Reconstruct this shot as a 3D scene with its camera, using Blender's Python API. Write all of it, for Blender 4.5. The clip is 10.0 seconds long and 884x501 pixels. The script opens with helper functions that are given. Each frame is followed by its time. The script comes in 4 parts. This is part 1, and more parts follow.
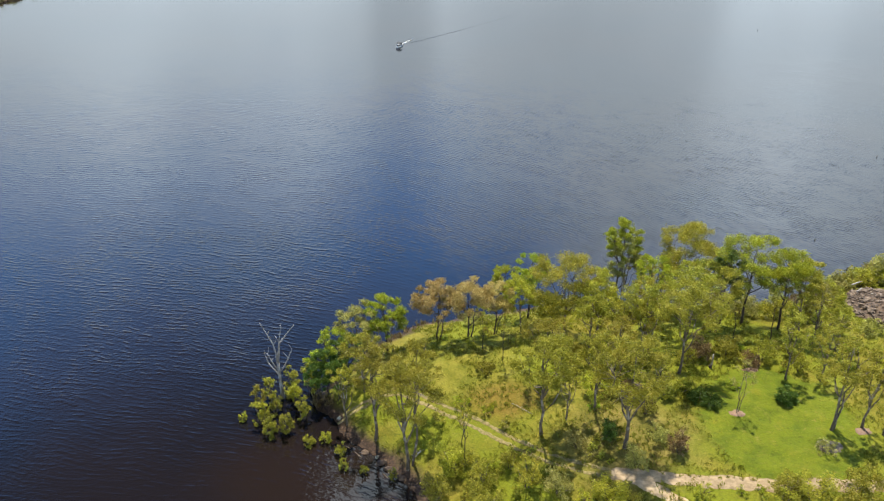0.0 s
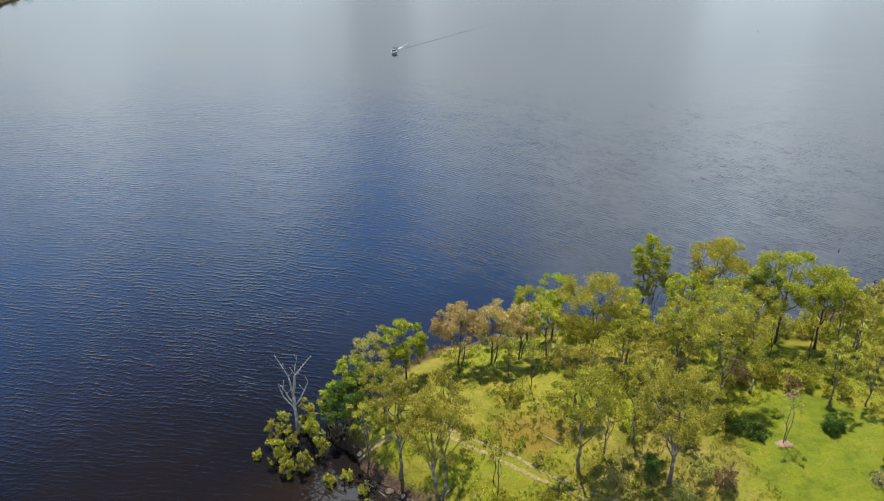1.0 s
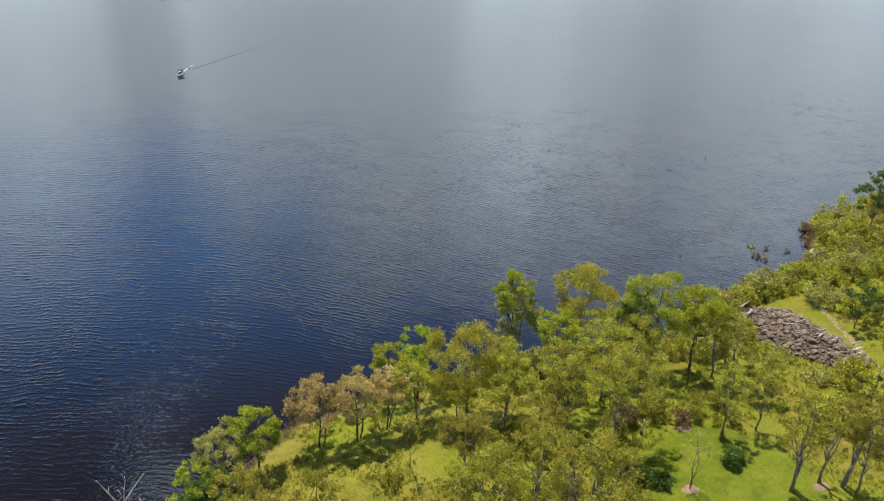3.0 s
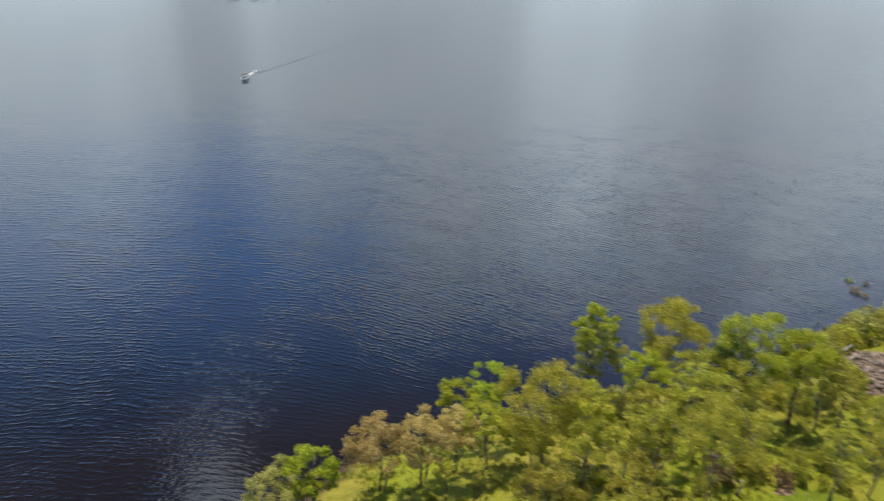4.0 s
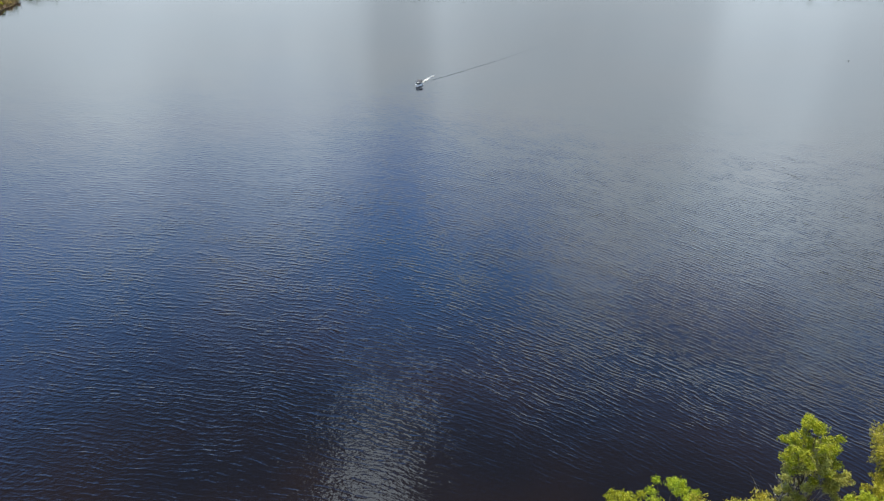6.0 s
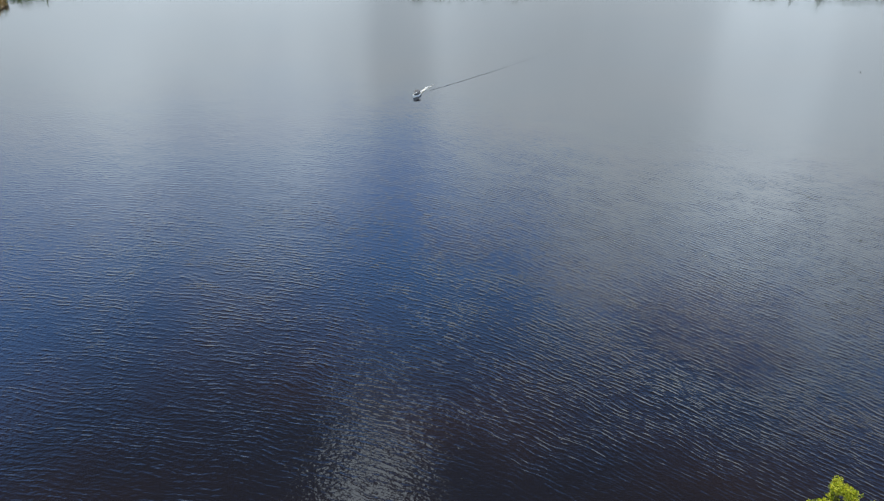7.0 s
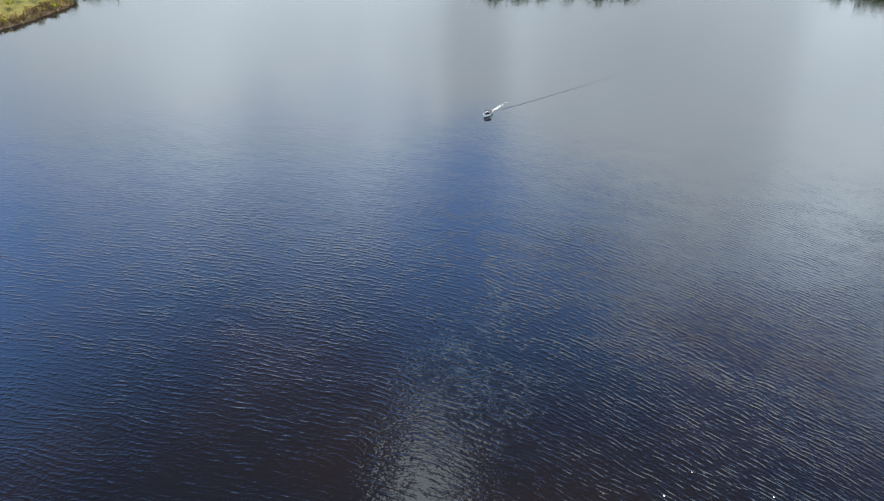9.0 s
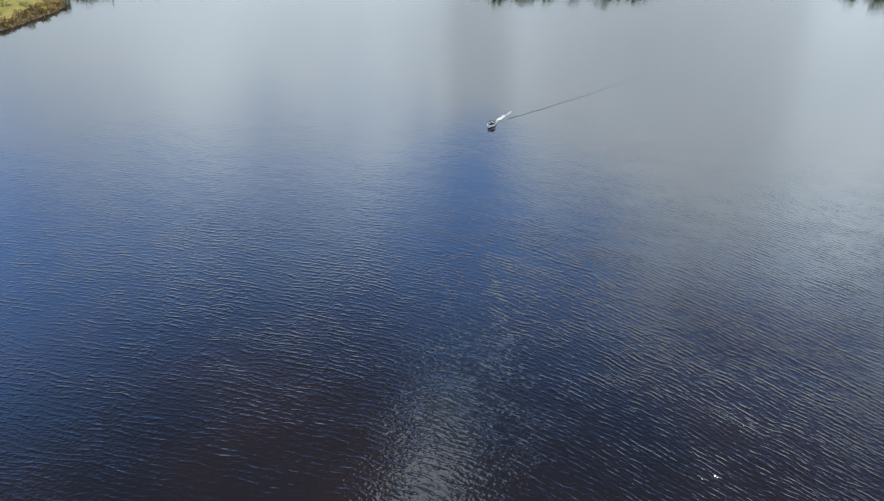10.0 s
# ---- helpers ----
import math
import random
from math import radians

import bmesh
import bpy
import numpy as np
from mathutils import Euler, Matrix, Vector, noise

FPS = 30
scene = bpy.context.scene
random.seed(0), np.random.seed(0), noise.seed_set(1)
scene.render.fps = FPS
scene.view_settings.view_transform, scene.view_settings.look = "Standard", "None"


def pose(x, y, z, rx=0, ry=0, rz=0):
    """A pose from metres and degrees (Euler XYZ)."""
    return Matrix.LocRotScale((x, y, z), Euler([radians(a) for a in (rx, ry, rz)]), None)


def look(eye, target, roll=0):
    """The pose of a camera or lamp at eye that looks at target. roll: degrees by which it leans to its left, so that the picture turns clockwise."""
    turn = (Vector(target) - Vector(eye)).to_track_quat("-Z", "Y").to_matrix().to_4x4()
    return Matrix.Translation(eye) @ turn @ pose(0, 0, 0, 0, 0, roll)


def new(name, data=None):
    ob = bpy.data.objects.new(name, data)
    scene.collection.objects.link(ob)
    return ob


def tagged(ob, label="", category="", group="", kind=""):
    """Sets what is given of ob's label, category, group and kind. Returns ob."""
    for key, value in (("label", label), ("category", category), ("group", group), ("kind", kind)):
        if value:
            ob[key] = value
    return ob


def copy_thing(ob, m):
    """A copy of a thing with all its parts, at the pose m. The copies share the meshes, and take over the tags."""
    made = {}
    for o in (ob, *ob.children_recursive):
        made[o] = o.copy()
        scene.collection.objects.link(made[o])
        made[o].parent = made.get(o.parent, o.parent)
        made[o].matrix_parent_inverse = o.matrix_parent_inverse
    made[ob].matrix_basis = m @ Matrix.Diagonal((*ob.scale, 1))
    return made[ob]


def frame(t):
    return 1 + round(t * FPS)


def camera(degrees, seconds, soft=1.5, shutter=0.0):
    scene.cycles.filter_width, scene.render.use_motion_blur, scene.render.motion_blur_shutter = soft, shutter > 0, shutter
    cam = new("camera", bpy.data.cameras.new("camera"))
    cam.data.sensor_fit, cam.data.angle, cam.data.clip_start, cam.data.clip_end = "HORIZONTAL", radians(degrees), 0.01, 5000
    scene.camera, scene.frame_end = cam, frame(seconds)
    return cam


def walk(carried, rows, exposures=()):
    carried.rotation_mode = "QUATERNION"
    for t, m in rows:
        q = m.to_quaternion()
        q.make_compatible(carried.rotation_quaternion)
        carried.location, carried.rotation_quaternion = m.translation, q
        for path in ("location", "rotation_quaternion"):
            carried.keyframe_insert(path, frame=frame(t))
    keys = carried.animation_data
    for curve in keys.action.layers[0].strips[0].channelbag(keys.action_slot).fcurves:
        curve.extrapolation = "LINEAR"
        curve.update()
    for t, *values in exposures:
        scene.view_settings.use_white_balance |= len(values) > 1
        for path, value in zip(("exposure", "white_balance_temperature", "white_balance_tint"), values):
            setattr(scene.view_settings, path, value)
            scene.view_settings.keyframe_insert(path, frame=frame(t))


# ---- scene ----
cam = camera(53.76, 10.0, soft=1.1, shutter=0.35)
PATH = [
    (0.0, (-2.263, -1.523, 83.999), (-2.227, 0.219, 83.016), 0.02),
    (0.5, (-5.404, 2.273, 83.829), (-5.369, 4.014, 82.845), -0.17),
    (1.0, (-7.830, 6.432, 83.488), (-7.753, 8.172, 82.504), -0.15),
    (1.5, (-9.699, 10.965, 83.324), (-9.613, 12.702, 82.338), -0.15),
    (2.0, (-11.080, 15.924, 83.026), (-10.840, 17.647, 82.039), 0.28),
    (2.5, (-12.046, 20.487, 82.573), (-11.598, 22.171, 81.592), 0.95),
    (2.7, (-12.367, 22.319, 82.346), (-11.832, 23.980, 81.369), 1.26),
    (3.8, (-12.693, 33.381, 79.662), (-12.182, 35.057, 78.698), 1.58),
    (4.0, (-12.546, 35.399, 79.472), (-12.129, 37.100, 78.505), 1.26),
    (4.5, (-11.900, 40.481, 79.174), (-11.758, 42.224, 78.203), 0.14),
    (4.6, (-11.739, 41.486, 79.116), (-11.635, 43.230, 78.142), 0.28),
    (5.0, (-11.034, 45.467, 78.894), (-10.982, 47.212, 77.918), -0.05),
    (5.4, (-10.408, 49.382, 78.638), (-10.364, 51.125, 77.659), -0.12),
    (5.5, (-10.278, 50.367, 78.572), (-10.236, 52.110, 77.592), -0.17),
    (6.0, (-9.835, 55.323, 78.219), (-9.796, 57.064, 77.236), -0.21),
    (6.2, (-9.677, 57.254, 78.112), (-9.639, 58.994, 77.128), -0.17),
    (7.3, (-9.034, 67.304, 78.009), (-8.996, 69.045, 77.026), 0.26),
    (7.5, (-8.959, 69.157, 77.924), (-8.941, 70.897, 76.937), 0.43),
    (8.0, (-8.793, 73.813, 77.658), (-8.852, 75.552, 76.672), 0.12),
    (8.5, (-8.730, 78.765, 77.310), (-8.838, 80.501, 76.323), -0.02),
    (9.0, (-8.773, 83.897, 76.990), (-8.886, 85.631, 76.000), -0.01),
    (9.5, (-8.909, 89.046, 76.855), (-9.024, 90.778, 75.862), -0.11),
    (10.0, (-9.070, 94.198, 76.771), (-9.191, 95.927, 75.772), -0.18),
]
walk(cam, [(t, look(eye, target, roll)) for t, eye, target, roll in PATH], exposures=((0, 0.75), (1.2, 0.72), (2.5, 0.58), (4.0, 0.57), (5.5, 0.73), (7.5, 0.78), (10, 0.90)))

# ---- sky and sun ----
SUN_AZIMUTH, SUN_HEIGHT = -4.0, 67.0      # degrees, clockwise from +y; over the horizon
world = bpy.data.worlds.new("sky")
scene.world = world
world.use_nodes = True


class Nodes:
    """Short ways to add and join shader nodes."""

    def __init__(self, tree):
        self.tree = tree

    def add(self, kind, *values, **settings):
        node = self.tree.nodes.new("ShaderNode" + kind)
        for key, value in settings.items():
            setattr(node, key, value)
        for i, value in enumerate(values):
            self.put(node.inputs[i], value)
        return node

    def put(self, socket, value):
        if value is None:
            return
        if hasattr(value, "is_linked") or hasattr(value, "links"):
            self.tree.links.new(value, socket)
        else:
            socket.default_value = value

    def math(self, op, a, b=None, c=None, clamp=False):
        return self.add("Math", a, b, c, operation=op, use_clamp=clamp).outputs[0]

    def span(self, value, lo, hi, to_lo=0.0, to_hi=1.0):
        return self.add("MapRange", value, lo, hi, to_lo, to_hi, interpolation_type="SMOOTHSTEP").outputs[0]

    def ramp(self, value, stops, smooth="EASE"):
        node = self.add("ValToRGB", value)
        node.color_ramp.interpolation = smooth
        while len(node.color_ramp.elements) < len(stops):
            node.color_ramp.elements.new(0.5)
        for element, (at, colour) in zip(node.color_ramp.elements, stops):
            element.position = at
            element.color = (*colour, 1) if len(colour) == 3 else colour
        return node.outputs[0]

    def mix(self, factor, a, b, blend="MIX"):
        node = self.add("Mix", data_type="RGBA", blend_type=blend)
        self.put(node.inputs[0], factor)
        for socket, value in ((node.inputs[6], a), (node.inputs[7], b)):
            self.put(socket, (*value, 1) if isinstance(value, tuple) and len(value) == 3 else value)
        return node.outputs[2]

    def noise(self, vector, scale, detail=3.0, rough=0.5, warp=0.0):
        node = self.add("TexNoise")
        for key, value in (("Vector", vector), ("Scale", scale), ("Detail", detail), ("Roughness", rough), ("Distortion", warp)):
            self.put(node.inputs[key], value)
        return node.outputs[0]

    def mapped(self, vector, turn=0.0, scale=(1, 1, 1)):
        round_z = self.add("Mapping", vector)
        round_z.inputs["Rotation"].default_value = (0, 0, radians(turn))
        node = self.add("Mapping", round_z.outputs[0])
        node.inputs["Scale"].default_value = scale
        return node.outputs[0]


def grey(v):
    return (v, v, v)


n = Nodes(world.node_tree)
air = n.add("TexSky", sky_type="NISHITA", sun_disc=False, sun_elevation=radians(SUN_HEIGHT), sun_rotation=radians(SUN_AZIMUTH),
            air_density=1.0, dust_density=0.6, ozone_density=1.6)
way = n.add("TexCoord").outputs["Generated"]
split = n.add("SeparateXYZ", way)
azimuth = n.math("DIVIDE", n.math("ARCTAN2", split.outputs[0], split.outputs[1]), math.pi)      # -1 to 1, 0 along +y
rise = n.math("DIVIDE", n.math("ARCSINE", n.math("MAXIMUM", split.outputs[2], 0.0)), math.pi / 2)   # 0 to 1
turned = n.math("MULTIPLY_ADD", azimuth, 0.5, 0.5)
# the top of the cloud bank that lies along the horizon: a gap just left of +y, higher to its right
bank = n.ramp(turned, [(0.0, grey(.33)), (.30, grey(.37)), (.385, grey(.16)), (.405, grey(.18)), (.42, grey(.262)), (.455, grey(.285)), (.474, grey(.280)), (.488, grey(.268)),
                       (.4925, grey(.256)), (.4955, grey(.248)), (.4985, grey(.262)), (.5094, grey(.294)), (.521, grey(.310)), (.539, grey(.332)), (.559, grey(.348)),
                       (.579, grey(.345)), (.62, grey(.33)), (.8, grey(.33)), (1.0, grey(.33))])
firm = n.ramp(turned, [(0.0, grey(.12)), (.47, grey(.11)), (.495, grey(.06)), (.505, grey(.045)), (.62, grey(.05)), (1.0, grey(.12))])
flat = n.add("CombineXYZ", n.math("MULTIPLY", azimuth, 22.0), n.math("MULTIPLY", rise, 9.0), 0.0).outputs[0]
puffs = n.noise(flat, 1.0, 5.0, 0.55, 0.3)
edge = n.math("ADD", n.math("SUBTRACT", bank, rise), n.math("MULTIPLY_ADD", puffs, 0.18, -0.09))
low = n.span(n.math("DIVIDE", edge, firm), -0.8, 1.0)
high = n.math("MULTIPLY", n.span(n.noise(n.mapped(way, 20, (1, 1, 2.2)), 2.6, 6.0, 0.6, 0.4), 0.56, 0.72), n.span(rise, 0.42, 0.6))
# a bright patch added to the sky, for the glitter streak on the lake
lone_x = n.math("DIVIDE", n.math("ADD", azimuth, 0.030), 0.028)
lone_y = n.math("DIVIDE", n.math("SUBTRACT", rise, 0.515), 0.066)
lone = n.math("SUBTRACT", n.math("MULTIPLY_ADD", puffs, 0.9, 0.55), n.math("ADD", n.math("MULTIPLY", lone_x, lone_x), n.math("MULTIPLY", lone_y, lone_y)))
lone = n.span(lone, -0.1, 0.9)
cover = n.math("MAXIMUM", n.math("MAXIMUM", low, n.math("MULTIPLY", lone, 0.70)), n.math("MULTIPLY", high, 0.12))
tone = n.ramp(turned, [(0.0, grey(.57)), (.40, grey(.62)), (.42, grey(.74)), (.445, grey(.96)), (.46, grey(.92)), (.476, grey(1.0)), (.487, grey(.90)), (.492, grey(.68)), (.4985, grey(.66)),
                       (.504, grey(.84)), (.515, grey(.75)), (.535, grey(.70)), (.549, grey(.74)), (.557, grey(.98)), (.567, grey(1.03)), (.577, grey(.82)), (.59, grey(.72)),
                       (.605, grey(.84)), (.617, grey(.92)), (.64, grey(.75)), (1.0, grey(.568))])
body = n.math("MULTIPLY", n.math("MULTIPLY_ADD", lone, 0.4, tone), n.math("MULTIPLY_ADD", puffs, 0.4, 0.87))
body = n.math("MULTIPLY", body, n.span(rise, 0.12, 0.34, 0.70, 1.50))
cloud = n.mix(1.0, (1.43, 1.66, 1.84), body, "MULTIPLY")
clear = n.mix(1.0, air.outputs[0], (0.050, 0.066, 0.098), "MULTIPLY")
upper = n.math("ADD", rise, n.ramp(turned, [(.385, grey(.0)), (.43, grey(.020)), (.445, grey(.026)), (.468, grey(.026)), (.484, grey(.005)), (1.0, grey(.0))]))      # the clear band, and the fade to black above it, sit lower in the west
# sky faded almost to black overhead, to darken the lake's steep reflections
clear = n.mix(n.span(upper, 0.38, 0.50, 0.0, 0.88), clear, (0.0, 0.0, 0.0))
veil = n.math("MULTIPLY", n.span(upper, 0.31, 0.47, 1.0, 0.0), n.math("MULTIPLY_ADD", puffs, 0.7, 0.45))
clear = n.mix(veil, clear, n.mix(n.span(rise, 0.12, 0.34), (1.05, 1.25, 1.50), (0.36, 0.98, 2.34)))
n.tree.links.new(n.mix(cover, clear, cloud), n.tree.nodes["Background"].inputs[0])
n.tree.nodes["Background"].inputs[1].default_value = 1.0

sun = new("sun", bpy.data.lights.new("sun", "SUN"))
sun.data.energy, sun.data.angle, sun.data.color = 5.0, radians(0.6), (1.0, 0.91, 0.72)
sun_way = Vector((math.sin(radians(SUN_AZIMUTH)) * math.cos(radians(SUN_HEIGHT)), math.cos(radians(SUN_AZIMUTH)) * math.cos(radians(SUN_HEIGHT)), math.sin(radians(SUN_HEIGHT))))
sun.matrix_world = look(sun_way * 400, (0, 0, 0))


# ---- materials ----
def material(name):
    m = bpy.data.materials.new(name)
    m.use_nodes = True
    return m, Nodes(m.node_tree), m.node_tree.nodes["Principled BSDF"]


def bumped(n, shader, height, strength, distance):
    node = n.add("Bump")
    node.inputs["Strength"].default_value, node.inputs["Distance"].default_value = strength, distance
    n.put(node.inputs["Height"], height)
    n.put(shader.inputs["Normal"], node.outputs[0])


def leaf_material(name, dark, light, tip, through_light=0.40):
    """Foliage: each leaf has its own shade, each plant its own tint, and light shines through."""
    m, n, shader = material(name)
    isle, own = n.add("NewGeometry").outputs["Random Per Island"], n.add("ObjectInfo").outputs["Random"]
    colour = n.ramp(isle, [(0.0, dark), (0.5, light), (0.9, light), (1.0, tip)], "LINEAR")
    place = n.add("TexCoord").outputs["Object"]
    colour = n.mix(n.span(n.noise(place, 0.55, 2.0), 0.4, 0.68, 0.0, 0.5), colour, tip)
    hue = n.add("HueSaturation")
    n.put(hue.inputs["Hue"], n.math("MULTIPLY_ADD", own, 0.03, 0.485))
    n.put(hue.inputs["Value"], n.math("MULTIPLY_ADD", own, 0.35, 0.98))
    n.put(hue.inputs["Color"], colour)
    n.put(shader.inputs["Base Color"], hue.outputs[0])
    shader.inputs["Roughness"].default_value = 0.55
    shader.inputs["Specular IOR Level"].default_value = 0.3
    glow = n.add("BsdfTranslucent", hue.outputs[0])
    both = n.add("MixShader", through_light, shader.outputs[0], glow.outputs[0])
    n.tree.links.new(both.outputs[0], n.tree.nodes["Material Output"].inputs[0])
    return m


def bark_material(name, dark, light, patch):
    m, n, shader = material(name)
    place = n.add("TexCoord").outputs["Object"]
    streaks = n.noise(n.mapped(place, 0, (5, 5, 0.8)), 1.4, 4.0, 0.6)
    colour = n.mix(n.span(streaks, 0.3, 0.7), dark, light)
    colour = n.mix(n.span(n.noise(place, 0.7, 2.0), 0.52, 0.6), colour, patch)
    n.put(shader.inputs["Base Color"], colour)
    shader.inputs["Roughness"].default_value = 0.85
    bumped(n, shader, streaks, 0.6, 0.03)
    return m


LEAF_OLIVE = leaf_material("olive_leaves", (.066, .074, .008), (.250, .246, .024), (.415, .370, .050))
LEAF_GOLD = leaf_material("yellow_green_leaves", (.088, .102, .010), (.320, .322, .026), (.480, .440, .050))
LEAF_LUSH = leaf_material("bright_green_leaves", (.085, .122, .008), (.270, .330, .019), (.420, .450, .034))
LEAF_DARK = leaf_material("dark_green_leaves", (.022, .045, .009), (.068, .118, .016), (.145, .195, .026))
LEAF_TAN = leaf_material("tan_leaves", (.150, .114, .034), (.370, .282, .094), (.470, .368, .140))
LEAF_PALE = leaf_material("grey_green_leaves", (.110, .115, .028), (.290, .280, .070), (.420, .390, .115))
LEAF_RUST = leaf_material("dry_brown_leaves", (.070, .046, .016), (.180, .122, .048), (.280, .195, .085), 0.2)
GRASS_BLADE = leaf_material("grass_blades", (.105, .118, .012), (.195, .200, .022), (.300, .262, .060), 0.5)
REED_BLADE = leaf_material("dry_reeds", (.075, .050, .022), (.18, .13, .06), (.28, .21, .10), 0.2)
BARK = bark_material("grey_brown_bark", (.050, .038, .028), (.17, .135, .10), (.26, .225, .18))
BARK_DARK = bark_material("dark_bark", (.022, .016, .012), (.075, .056, .042), (.12, .095, .07))
BARK_PALE = bark_material("pale_smooth_bark", (.170, .145, .115), (.357, .323, .272), (.442, .416, .374))
DEAD_WOOD = bark_material("bleached_dead_wood", (.170, .153, .140), (.357, .340, .319), (.425, .399, .374))


def ground_material():
    """Rough grass, a mown bright patch, a rusty dry patch, and bare wet mud along the water."""
    m, n, shader = material("grassy_ground")
    place = n.add("NewGeometry").outputs["Position"]
    split = n.add("SeparateXYZ", place)
    wide, middle, fine = n.noise(place, 0.07, 4.0, 0.6, 0.4), n.noise(place, 0.35, 5.0, 0.65), n.noise(place, 3.0, 4.0, 0.7)

    def patch(x, y, rx, ry, soft, wobble):
        dx = n.math("DIVIDE", n.math("SUBTRACT", split.outputs[0], x), rx)
        dy = n.math("DIVIDE", n.math("SUBTRACT", split.outputs[1], y), ry)
        d = n.math("SQRT", n.math("ADD", n.math("MULTIPLY", dx, dx), n.math("MULTIPLY", dy, dy)))
        d = n.math("ADD", d, n.math("MULTIPLY_ADD", n.math("ADD", wide, middle), wobble, -wobble))
        return n.span(d, 1.0 - soft, 1.0 + soft, 1.0, 0.0)

    colour = n.ramp(middle, [(0.25, (0.076, 0.078, 0.010)), (0.45, (0.139, 0.131, 0.013)), (0.6, (0.193, 0.168, 0.023)), (0.8, (0.269, 0.203, 0.051))])
    colour = n.mix(n.span(wide, 0.42, 0.62), colour, (0.148, 0.170, 0.010))
    lawn = patch(44, 86.5, 10.5, 13, 0.10, 0.35)
    colour = n.mix(n.math("MULTIPLY", lawn, 0.9), colour, n.ramp(middle, [(0.3, (0.062, 0.098, 0.004)), (0.55, (0.112, 0.146, 0.006)), (0.75, (0.180, 0.172, 0.014))]))
    glade = patch(3.5, 103, 9.5, 8, 0.3, 0.5)
    colour = n.mix(n.math("MULTIPLY", glade, 0.75), colour, n.ramp(middle, [(0.3, (0.125, 0.138, 0.013)), (0.7, (0.230, 0.212, 0.032))]))
    rusty = patch(8.2, 94.5, 5.2, 3.4, 0.5, 0.7)
    colour = n.mix(n.math("MULTIPLY", rusty, 0.5), colour, (0.189, 0.095, 0.028))
    scrub = patch(24, 84, 9, 8, 0.4, 0.6)
    colour = n.mix(n.math("MULTIPLY", scrub, 0.6), colour, n.ramp(middle, [(0.35, (0.086, 0.075, 0.018)), (0.65, (0.220, 0.170, 0.062))]))
    far = n.span(split.outputs[1], 250, 300)
    colour = n.mix(n.math("MULTIPLY", far, 0.8), colour, n.ramp(middle, [(0.3, (0.070, 0.072, 0.022)), (0.7, (0.155, 0.135, 0.055))]))
    straw = n.span(n.noise(n.mapped(place, 0, (1, 1, 1)), 1.1, 5.0, 0.7, 0.6), 0.56, 0.74)
    colour = n.mix(n.math("MULTIPLY", straw, 0.55), colour, (0.296, 0.227, 0.072))
    tufts = n.span(n.noise(place, 1.9, 3.0, 0.6, 0.8), 0.55, 0.7)
    colour = n.mix(n.math("MULTIPLY", tufts, 0.6), colour, (0.054, 0.068, 0.007))
    colour = n.mix(n.span(fine, 0.35, 0.7, 0.0, 0.35), colour, (0.045, 0.048, 0.008))
    shore = n.span(n.math("ADD", split.outputs[2], n.math("MULTIPLY_ADD", middle, 1.1, -0.55)), 0.45, 1.45, 1.0, 0.0)
    mud = n.mix(n.span(fine, 0.4, 0.65), (.020, .0115, .0075), (.078, .045, .027))
    colour = n.mix(shore, colour, mud)
    n.put(shader.inputs["Base Color"], colour)
    n.put(shader.inputs["Roughness"], n.math("MULTIPLY_ADD", shore, -0.3, 0.95))
    shader.inputs["Specular IOR Level"].default_value = 0.2
    bumped(n, shader, n.math("ADD", n.math("MULTIPLY", middle, 0.6), n.math("MULTIPLY", fine, 0.4)), 0.9, 0.35)
    return m


